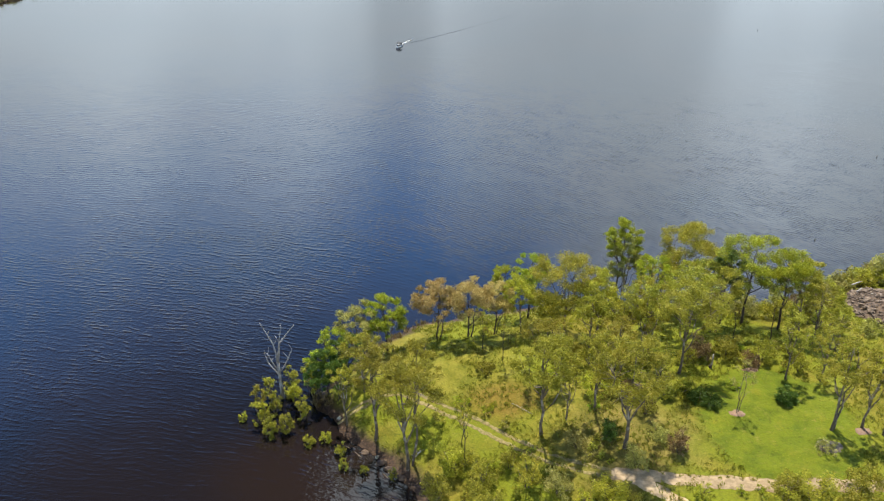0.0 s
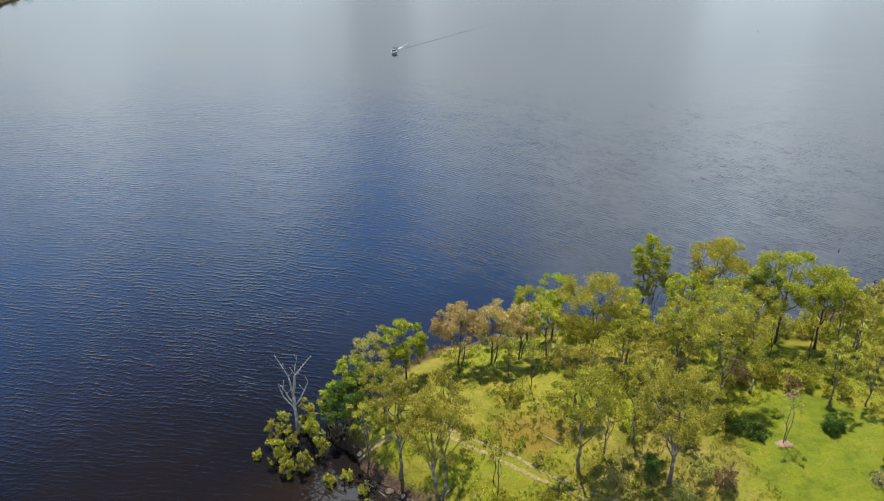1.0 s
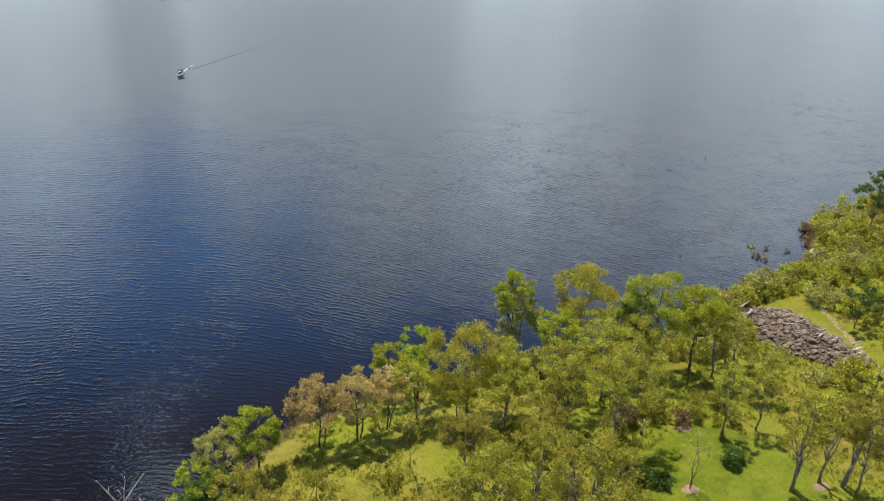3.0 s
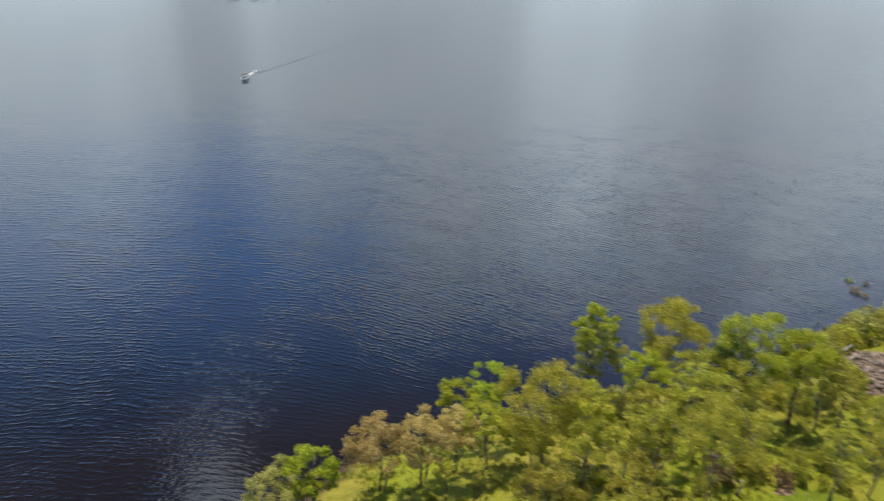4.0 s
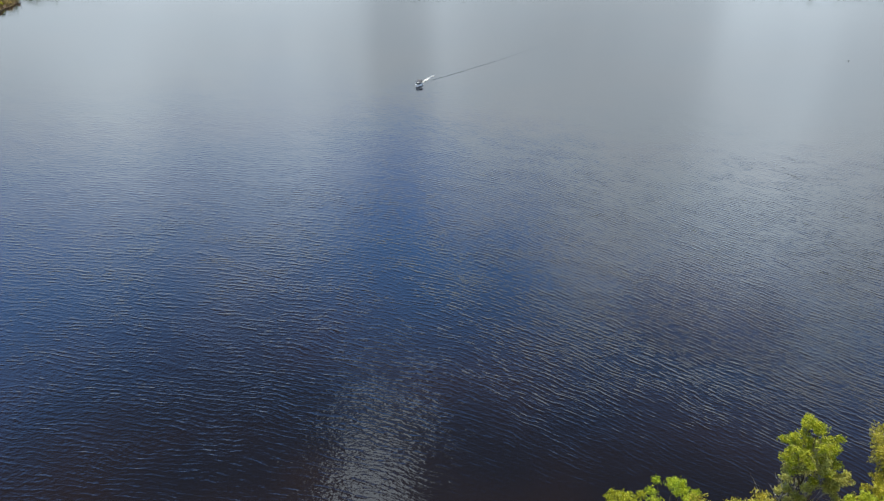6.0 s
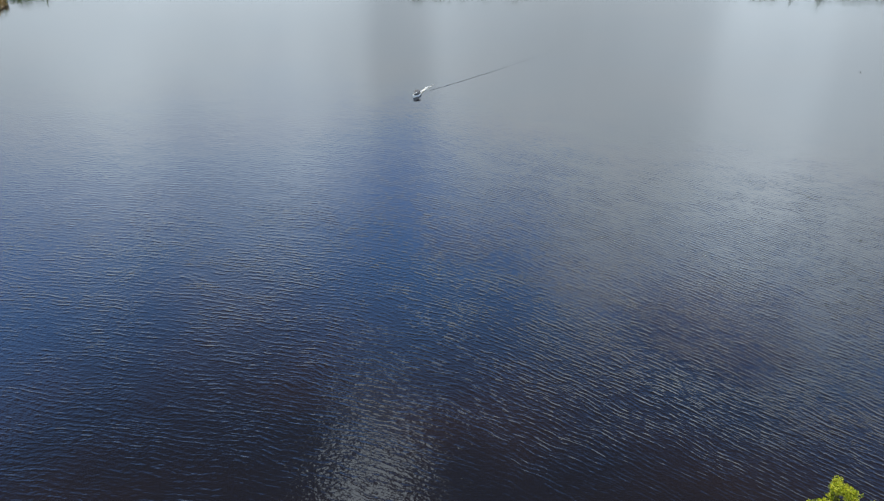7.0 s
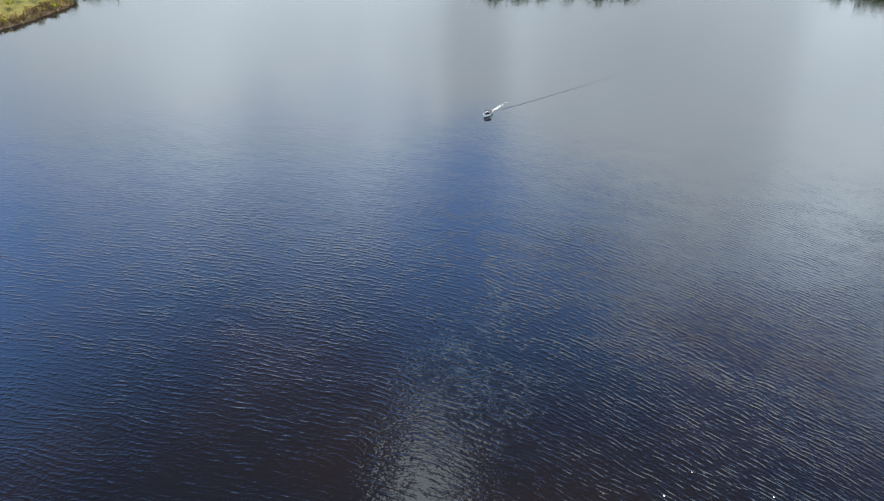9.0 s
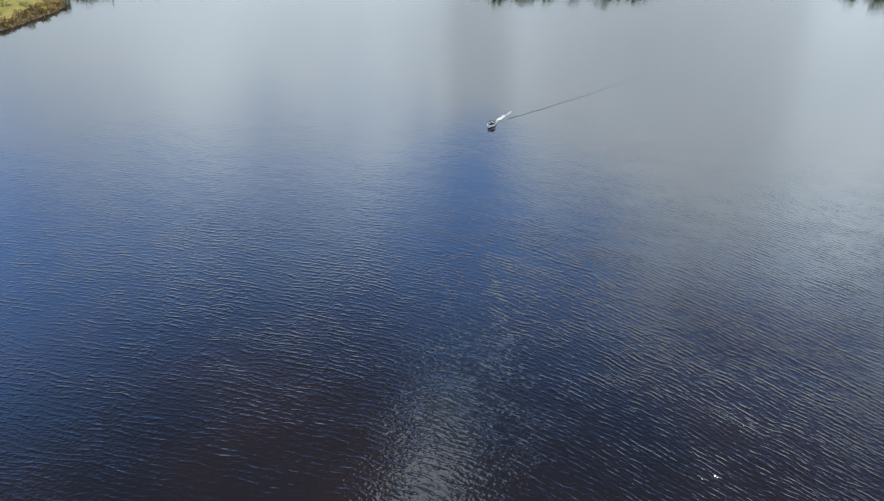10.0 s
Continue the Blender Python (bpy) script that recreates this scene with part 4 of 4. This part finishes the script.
def stone_mesh(seed, mat):
    """A worn angular stone about one metre across."""
    rng = random.Random(seed)
    bm = bmesh.new()
    bmesh.ops.create_icosphere(bm, subdivisions=1, radius=0.5)
    for v in bm.verts:
        v.co = v.co * rng.uniform(.72, 1.18)
        v.co.z *= 0.62
        v.co.x *= 1.25
    me = bpy.data.meshes.new("stone")
    bm.to_mesh(me)
    bm.free()
    me.materials.append(mat)
    return me


def stone_heap():
    rng = random.Random(44)
    root = thing("stone_heap", "long heap of grey-brown rubble stones beside a track", "stone heap")
    spine = [(72.4, 125.0, 3.6), (72.8, 121.0, 5.4), (73.2, 116.5, 5.6), (74.2, 111.5, 4.6), (75.4, 107.0, 3.2), (76.4, 103.0, 2.2)]

    def along(t):
        k = min(int(t), len(spine) - 2)
        f = t - k
        return [a + (b - a) * f for a, b in zip(spine[k], spine[k + 1])]
    verts, faces = [], []
    for i in range(26):
        x, y, half = along(i * 5 / 25 * .9999)
        for k in range(9):
            o = (k / 4 - 1) * half
            px, py = x + o * .95, y + o * .3
            verts.append((px, py, level(px, py) - .12 + 1.7 * (1 - (k / 4 - 1) ** 2) * (half / 5) + .35 * noise.noise((px * .5, py * .5, 2.0)) + rng.uniform(-.12, .12)))
        if i:
            faces += [(9 * i - 9 + k, 9 * i - 8 + k, 9 * i + 1 + k, 9 * i + k) for k in range(8)]
    part("mound", mesh_of("mound", verts, faces, BANK_EARTH), root)
    shapes = [stone_mesh(800 + i, STONE) for i in range(7)]
    for i in range(300):
        x, y, half = along(rng.uniform(0, 4.999))
        o = rng.uniform(-1, 1)
        px, py = x + o * half * .95, y + o * half * .3
        lift = 1.7 * (1 - o * o) * (half / 5) + .35 * noise.noise((px * .5, py * .5, 2.0))
        s = rng.uniform(.35, 1.05)
        stone = part("stone", rng.choice(shapes), root)
        stone.matrix_basis = pose(px, py, level(px, py) + lift + .06, rng.uniform(-25, 25), rng.uniform(-25, 25), rng.uniform(0, 360)) @ Matrix.Diagonal((s, s, s, 1))
    shape = [tuple(v.co) for v in shapes[0].vertices]
    rings = [tuple(p.vertices) for p in shapes[0].polygons]
    verts, faces = [], []
    for i in range(1100):
        x, y, half = along(rng.uniform(0, 4.999))
        o = rng.uniform(-1.05, 1.05)
        px, py, k = x + o * half * .95, y + o * half * .3, rng.uniform(.18, .42)
        spin = pose(px, py, level(px, py) + 1.7 * max(0, 1 - o * o) * (half / 5) + .35 * noise.noise((px * .5, py * .5, 2.0)) + .02, rng.uniform(-40, 40), rng.uniform(-40, 40), rng.uniform(0, 360))
        base = len(verts)
        verts += [tuple(spin @ (Vector(v) * k)) for v in shape]
        faces += [tuple(base + q for q in f) for f in rings]
    rubble = part("rubble", mesh_of("rubble", verts, faces, STONE), root)
    tagged(rubble, kind="stuff")
    for i in range(16):
        x, y, half = along(rng.uniform(.2, 4.4))
        a = Vector((x + rng.uniform(-2, 2), y + rng.uniform(-2, 2), level(x, y) + 1.9))
        b = a + Vector((rng.uniform(1.2, 2.6), rng.uniform(-1.0, 1.0), rng.uniform(-.1, .25)))
        part("log", sticks("log", [(curve_points(a, b, 0, rng, 3, .03), [.13, .12, .11, .08])], DEAD_WOOD, 6), root, "bleached grey log")


def boulder(x, y, size, mat, seed, label):
    rng = random.Random(seed)
    bm = bmesh.new()
    bmesh.ops.create_icosphere(bm, subdivisions=3, radius=1)
    for v in bm.verts:
        k = 1 + .28 * noise.noise(v.co * 1.3 + Vector((seed, 0, 0))) + .1 * noise.noise(v.co * 4)
        v.co = Vector((v.co.x * size[0], v.co.y * size[1], max(v.co.z, -.5) * size[2])) * k
    me = bpy.data.meshes.new("boulder")
    bm.to_mesh(me)
    bm.free()
    me.materials.append(mat)
    ob = new("boulder", me)
    ob.matrix_basis = pose(x, y, level(x, y) + size[2] * .25, 0, 0, rng.uniform(0, 180))
    tagged(ob, label, "boulder", "rocks by the water")


stone_heap()
boulder(101.6, 144.2, (1.4, 1.0, .55), PALE_STONE, 3, "cream-white rock slab at the bay's waterline")
boulder(102.6, 142.8, (1.0, .8, .5), PALE_STONE, 5, "cream-white rock at the bay's waterline")
boulder(108.0, 152.4, (.7, .4, .3), PALE_STONE, 6, "small pale rock at the bay's waterline")
boulder(-15.2, 97.4, (.35, .3, .25), PALE_STONE, 8, "small white rock on the muddy shore")
for i, (x, y) in enumerate([(-11.0, 90.4), (-8.6, 88.2), (-7.4, 87.0), (-5.8, 85.2)]):
    boulder(x, y, (.6 + .25 * (i % 3), .5, .34), BANK_EARTH, 20 + i, "worn earth-brown rock on the eroded shore")


def fallen_log(a, b, thick, mat, seed, label):
    rng = random.Random(seed)
    za, zb = level(*a) + thick * .8, level(*b) + thick * .8
    root = thing("fallen_log", label, "log", "fallen timber")
    line = curve_points(Vector((*a, za)), Vector((*b, zb)), 0.1, rng, 4, .03)
    part("trunk", sticks("trunk", [(line, [thick, thick * .95, thick * .85, thick * .7, thick * .45])], mat, 7), root)
    part("branch", sticks("branch", [(curve_points(line[2], line[2] + Vector((.4, .5, .35)), 0, rng, 2, .05), [thick * .4, thick * .3, thick * .12])], mat, 5), root)


for i, (x, y) in enumerate([(-9.3, 89.4), (-7.5, 84.8), (-12.3, 85.0)]):
    boulder(x, y, (.34, .26, .2), PALE_STONE, 40 + i, "small white rock on the muddy shore")
fallen_log((-4.6, 88.2), (-3.6, 88.7), .07, DEAD_WOOD, 7, "short pale fallen branch above the muddy shore")
for i, (x, y, dx, dy) in enumerate([(-14.6, 92.4, 2.2, -1.6), (-11.4, 88.6, 2.6, -1.2), (-6.6, 83.2, 1.6, -2.2), (-9.8, 85.4, 2.4, -.6), (-17.4, 96.0, 1.4, -2.0), (-3.6, 80.2, 1.2, -2.4)]):
    fallen_log((x, y), (x + dx, y + dy), .10 + .03 * (i % 3), BARK_DARK, 50 + i, "dark wet driftwood lying in the shallows")
fallen_log((9.4, 93.6), (12.0, 91.4), .05, DEAD_WOOD, 1, "bleached white fallen branch lying in grass")
fallen_log((-4.2, 87.8), (-2.9, 88.7), .11, DEAD_WOOD, 2, "short pale fallen branch in grass")
fallen_log((-12.5, 90.6), (-9.5, 87.4), .16, BARK_DARK, 3, "dark waterlogged fallen trunk along the shore")
fallen_log((-8.6, 86.6), (-5.0, 82.6), .16, BARK_DARK, 4, "dark waterlogged fallen trunk along the shore")


def mound(name, x, y, rx, ry, rise, mat, label, category):
    """A low ragged heap spread on the ground."""
    rng = random.Random(int(x * 7 + y))
    verts, faces = [(x, y, level(x, y) + rise)], []
    rings, sides = 4, 22
    wob = [rng.uniform(.8, 1.15) for _ in range(sides)]
    for j in range(1, rings + 1):
        for k in range(sides):
            t, f = 2 * math.pi * k / sides, j / rings * wob[k]
            px, py = x + math.cos(t) * rx * f, y + math.sin(t) * ry * f
            verts.append((px, py, level(px, py) + (rise * (1 - (j / rings) ** 2) + .03 + rng.uniform(-.02, .03) if j < rings else -.05)))
    faces += [(0, 1 + k, 1 + (k + 1) % sides) for k in range(sides)]
    for j in range(1, rings):
        faces += [(1 + (j - 1) * sides + k, 1 + j * sides + k, 1 + j * sides + (k + 1) % sides, 1 + (j - 1) * sides + (k + 1) % sides) for k in range(sides)]
    tagged(new(name, mesh_of(name, verts, faces, mat, True)), label, category, "beds under the saplings")


mound("sand_patch", -8.3, 86.8, 1.5, 1.0, .12, DIRT, "bare pale sandy patch above the muddy shore", "sand patch")
mound("mulch_bed", 39.0, 88.5, 1.15, .85, .12, MULCH, "pinkish round mulch bed around a sapling", "mulch bed")
mound("mulch_bed", 54.2, 84.4, 1.1, .8, .10, MULCH, "pinkish round mulch bed under slender gums", "mulch bed")
mound("mulch_bed", 59.5, 79.6, 1.5, 1.1, .10, MULCH, "pinkish round mulch bed under slender gums", "mulch bed")
mound("leaf_litter", 48.6, 81.6, 2.0, 1.4, .10, LITTER, "grey-brown bark litter under slender gums", "leaf litter")
mound("leaf_litter", 44.5, 99.0, 1.3, .8, .12, MULCH, "pinkish-brown bare soil among low shrubs", "leaf litter")


def pale_stump(x, y):
    rng = random.Random(9)
    root = thing("stump", "slim pale broken trunk on mown grass", "stump", "", (x, y, level(x, y)), 0)
    line = curve_points(Vector((0, 0, -.2)), Vector((.15, .1, 2.3)), 0, rng, 4, .03)
    part("trunk", sticks("trunk", [(line, [.17, .15, .13, .12, .09])], BARK_PALE, 7), root)
    part("burnt_base", sticks("burnt_base", [([Vector((0, 0, -.2)), Vector((0, 0, .3)), Vector((.01, 0, .55))], [.27, .23, .19])], BARK_DARK, 7), root, "dark base of the trunk")


pale_stump(38.8, 99.6)


def grass(name, spots, tall, mat, label, seed, category="grass"):
    """Tufts of thin blades as one sheet of loose pieces."""
    r = np.random.RandomState(seed)
    spots = np.asarray(spots)
    blades = np.repeat(spots, 5, 0)
    count = len(blades)
    foot = blades + np.stack([r.normal(0, .13, count), r.normal(0, .13, count), np.full(count, -.04)], 1)
    turn, h = r.uniform(0, 2 * math.pi, count), tall * r.uniform(.5, 1.3, count)
    side = np.stack([np.cos(turn), np.sin(turn), 0 * turn], 1) * (tall * .16)
    tip = foot + np.stack([r.normal(0, .35, count) * h, r.normal(0, .35, count) * h, h], 1)
    mid = (foot + tip) / 2 + np.stack([0 * h, 0 * h, h * .12], 1)
    quads = np.stack([foot, mid - side, tip, mid + side], 1)
    return tagged(new(name, quads_of(name, quads, mat)), label, category, kind="stuff")


def grass_spots(count, box, keep, seed):
    r = np.random.RandomState(seed)
    x, y = r.uniform(box[0], box[1], count), r.uniform(box[2], box[3], count)
    z = height(x, y)
    ok = keep(x, y, z)
    return np.stack([x, y, z], 1)[ok]


def off_track(x, y):
    d = np.full(x.shape, 99.0)
    for (ax, ay), (bx, by) in zip(TRACK + [(28.5, 77.1), (39.3, 75.2)], TRACK[1:] + [(28.5, 77.1), (39.3, 75.2), (75, 76)]):
        t = np.clip(((x - ax) * (bx - ax) + (y - ay) * (by - ay)) / ((bx - ax) ** 2 + (by - ay) ** 2), 0, 1)
        d = np.minimum(d, np.hypot(x - ax - t * (bx - ax), y - ay - t * (by - ay)))
    return d


def rough_keep(x, y, z):
    lawn = (((x - 44) / 10) ** 2 + ((y - 86.5) / 12) ** 2) < 1
    lumps = np.sin(x * .55 + 2 * np.sin(y * .23)) + np.sin(y * .6 + 1.7 * np.sin(x * .31))
    return (z > .8) & ~lawn & (off_track(x, y) > .3) & (lumps > -.6)


grass("tall_grass", grass_spots(15000, (-18, 72, 70, 126), rough_keep, 5), .42, GRASS_BLADE, "rough yellow-green grass tufts over the point", 6)
grass("lawn_grass", grass_spots(2600, (33, 56, 75, 99), lambda x, y, z: off_track(x, y) > 1.4, 7), .11, GRASS_BLADE, "short mown grass", 8)
grass("shore_reeds", grass_spots(26000, (-20, 110, 82, 165), lambda x, y, z: (z > -.1) & (z < .9) & ((x < 0) & (y > 100) | (x > 60)), 9), .7, REED_BLADE, "brown dry reeds along the waterline", 10, "reeds")
grass("far_reeds", grass_spots(9000, (-200, -140, 320, 410), lambda x, y, z: (z > -.1) & (z < 1.0), 11), .9, REED_BLADE, "brown reeds along the distant bank", 12, "reeds")

# ---- the distant bank ----
FAR = "trees on the distant bank"
rng = random.Random(91)
edge = [bush("bank_shrub", x, y, 1.5, 1.5, leaf, 930 + i, "rusty dry shrub on the distant bank's edge", FAR, size=.3, stems=3, clump_count=8, dense=.8)
        for i, (x, y, leaf) in enumerate([(-187.5, 318, LEAF_RUST), (-171, 352, LEAF_TAN), (-166.4, 364, LEAF_RUST)])]
for (ax, ay), (bx, by) in zip(NORTH_SHORE[3:9], NORTH_SHORE[4:9]):
    for k in range(int(math.hypot(bx - ax, by - ay) / 0.9)):
        f = rng.random()
        x, y, s = ax + (bx - ax) * f - rng.uniform(.8, 6.0), ay + (by - ay) * f + rng.uniform(.2, 2.0), rng.uniform(.6, 1.35)
        copy_thing(rng.choice(edge), pose(x, y, level(x, y), 0, 0, rng.uniform(0, 360)) @ Matrix.Diagonal((s, s, s, 1)))
for i, (x, y, tall, spread) in enumerate([(-174.0, 376.5, 3.0, 1.5), (-169.5, 380.5, 3.4, 1.7), (-165.4, 384.0, 2.8, 1.5), (-173.0, 369.0, 2.6, 1.4), (-177.5, 391, 3.2, 1.7), (-178.5, 381, 3.6, 1.8), (-173, 392, 3.8, 1.9), (-181, 386, 3.2, 1.6), (-185, 371, 3.8, 1.9)]):
    tree("gum_tree", x, y, tall, spread, LEAF_OLIVE if i % 2 else LEAF_DARK, BARK, 900 + i, "olive gum tree on the distant grassy bank", FAR, forks=4, low=.3, fill=14, size=.4)
for i, (x, y, tall, spread) in enumerate([(-162.5, 378, 1.5, 1.5), (-166, 369, 1.6, 1.6), (-170, 358, 1.5, 1.6), (-162.4, 384, 1.5, 1.8), (-154.4, 390.4, 1.2, 1.0), (-152.2, 391.6, 1.0, .9)]):
    bush("bank_shrub", x, y, tall, spread, LEAF_RUST if i % 2 else LEAF_GOLD, 920 + i, "rusty shrub on the distant bank's edge", FAR, size=.35, stems=3, clump_count=8)


def far_woods():
    """A belt of tree crowns behind the lake's far shore, as one piece."""
    rng = random.Random(77)
    clumps = []
    while len(clumps) < 1500:
        x = rng.uniform(-360, 420)
        y = rng.uniform(380, 590)
        inland = float(off_shore(NORTH_SHORE, 2500, x, y))
        if inland < (30 if x < -90 else 3) or inland > 60:
            continue
        tall = 14 if -24 < x < 58 or x > 138 else 8
        clumps.append((Vector((x, y, level(x, y) + rng.uniform(.25, 1) * tall)), rng.uniform(2.2, 4.2), .8))
    tagged(new("far_woods", leaves("far_woods", clumps, 60000, 1.1, LEAF_DARK, 78)), "dark green woods along the far shore", "woods", kind="stuff")


far_woods()


# ---- the boat and its wake ----
def motor_boat(x, y, heading):
    root = thing("motor_boat", "small white motor boat with dark canopy under way", "boat", "", (x, y, 0), heading)
    root.matrix_basis = root.matrix_basis @ Matrix.Diagonal((.74, .74, .74, 1))
    # hull along +y, bow at +y; sections from stern to bow: y, half beam, keel height, gunwale height
    shape = [(-2.6, .98, -.18, .62), (-1.4, 1.04, -.22, .64), (0.0, 1.04, -.22, .70), (1.2, .88, -.16, .80), (2.1, .52, -.02, .90), (2.75, .06, .35, .98)]
    verts, faces = [], []
    for sy, half, keel, top in shape:
        verts += [(-half, sy, top), (-half * .86, sy, keel + (top - keel) * .35), (0, sy, keel), (half * .86, sy, keel + (top - keel) * .35), (half, sy, top),
                  (half * .86, sy, top), (half * .8, sy, .12 + .25 * (top - .62)), (-half * .8, sy, .12 + .25 * (top - .62)), (-half * .86, sy, top)]
    for i in range(len(shape) - 1):
        faces += [(9 * i + k, 9 * i + (k + 1) % 9, 9 * i + 9 + (k + 1) % 9, 9 * i + 9 + k) for k in range(9)]
    faces += [tuple(range(9)), tuple(range(45, 54))[::-1]]
    part("hull", mesh_of("hull", verts, faces, HULL), root)
    verts = [(-.95, .5, .68), (.95, .5, .68), (.8, .95, 1.15), (-.8, .95, 1.15), (-.95, .54, .68), (.95, .54, .68), (.8, .99, 1.15), (-.8, .99, 1.15)]
    part("windscreen", mesh_of("windscreen", verts, [(0, 1, 2, 3), (7, 6, 5, 4), (0, 4, 5, 1), (1, 5, 6, 2), (2, 6, 7, 3), (3, 7, 4, 0)], GLASS), root)
    verts, faces = [], []
    for i in range(6):
        sy = -1.7 + 2.5 * i / 5
        for k in range(7):
            sx = -1.0 + 2.0 * k / 6
            verts.append((sx, sy, 1.95 - .18 * sx * sx - .03 * (i - 2.5) ** 2))
    count = len(verts)
    verts += [(a, b, c - .06) for a, b, c in verts]
    for i in range(5):
        for k in range(6):
            q = (7 * i + k, 7 * i + k + 1, 7 * i + 8 + k, 7 * i + 7 + k)
            faces += [q, tuple(count + v for v in q[::-1])]
    part("canopy", mesh_of("canopy", verts, faces, CANVAS, True), root, "dark canvas canopy")
    for sx in (-.92, .92):
        for sy in (-1.4, .5):
            part("canopy_pole", sticks("canopy_pole", [([Vector((sx, sy, .6)), Vector((sx, sy * .95, 1.25)), Vector((sx * .97, sy, 1.78))], [.025, .025, .025])], METAL, 6), root)
    motor = part("outboard_motor", mesh_of("outboard_motor", [(a * .2, -2.75 + b * .26, c) for c in (.55, 1.0, 1.15) for a, b in ((-1, -1), (1, -1), (1, 1), (-1, 1))],
                                           [(0, 3, 2, 1), (8, 9, 10, 11)] + [(4 * j + k, 4 * j + (k + 1) % 4, 4 * j + 4 + (k + 1) % 4, 4 * j + 4 + k) for j in range(2) for k in range(4)], RUBBER), root)
    part("shaft", sticks("shaft", [([Vector((0, -2.75, .6)), Vector((0, -2.78, 0)), Vector((0, -2.8, -.5))], [.09, .08, .06])], RUBBER, 6), motor)
    for sy in (-1.2, .1):
        part("seat", mesh_of("seat", [(a * .7, sy + b * .22, c) for c in (.2, .55) for a, b in ((-1, -1), (1, -1), (1, 1), (-1, 1))],
                             [(0, 3, 2, 1), (4, 5, 6, 7), (0, 1, 5, 4), (1, 2, 6, 5), (2, 3, 7, 6), (3, 0, 4, 7)], CANVAS), root)
    return root


def foam(name, a, b, start, end, rise, seed, label):
    """Broken white water in a lengthening streak: many small lumps of spray."""
    r = np.random.RandomState(seed)
    a, b = np.array(a), np.array(b)
    way = (b - a) / np.linalg.norm(b - a)
    side = np.array([way[1], -way[0]])
    count = 420
    t = r.uniform(0, 1, count) ** 1.5
    wide = start + (end - start) * t
    flat = a + (b - a) * t[:, None] + side * (r.normal(0, .5, count) * wide)[:, None]
    p = np.column_stack([flat, .03 + rise * (1 - t) * r.uniform(0, 1, count)])
    u = r.normal(size=(count, 3)) * .11 * (1.15 - t)[:, None]
    v = r.normal(size=(count, 3)) * .11 * (1.15 - t)[:, None]
    u[:, 2] *= .35
    v[:, 2] *= .35
    return tagged(new(name, quads_of(name, np.stack([p - u, p - v, p + u, p + v], 1), FOAM)), label, "wake", kind="stuff")


def wake_line(route, half, rise):
    """The low smooth ridge that an older wake leaves on the lake."""
    rng = random.Random(5)
    pts = []
    for (ax, ay), (bx, by) in zip(route, route[1:]):
        count = int(math.hypot(bx - ax, by - ay) / 1.0)
        pts += [Vector((ax + (bx - ax) * i / count + rng.uniform(-.12, .12), ay + (by - ay) * i / count + rng.uniform(-.12, .12), 0)) for i in range(count)]
    verts, faces = [], []
    for i, p in enumerate(pts):
        ahead = (pts[min(i + 1, len(pts) - 1)] - pts[max(0, i - 1)]).normalized()
        side = Vector((ahead.y, -ahead.x, 0))
        fade = 1 - .8 * i / len(pts)
        w, h = half * rng.uniform(.7, 1.3), rise * fade * rng.uniform(.6, 1.3)
        verts += [tuple(p - side * w + Vector((0, 0, -.05))), tuple(p - side * w * .3 + Vector((0, 0, h))), tuple(p + side * w * .4 + Vector((0, 0, h * .8))), tuple(p + side * w + Vector((0, 0, -.05)))]
        if i:
            faces += [(4 * i - 4 + k, 4 * i + k, 4 * i + 1 + k, 4 * i - 3 + k) for k in range(3)]
    tagged(new("boat_wake", mesh_of("boat_wake", verts, faces, WATER, True)), "dark thin line of an older boat wake", "wake", kind="stuff")


motor_boat(-10.8, 286.3, 158.0)
foam("wake_foam", (-9.8, 288.8), (-6.0, 296.0), .26, .62, .18, 4, "white foam churned up behind the motor boat")
foam("bow_spray", (-10.9, 286.0), (-9.9, 288.6), .7, .8, .15, 5, "white spray thrown up along the boat's hull")
wake_line([(-7.2, 290.5), (2, 298.5), (12, 307.6), (24, 319.5), (38, 335)], .17, .055)
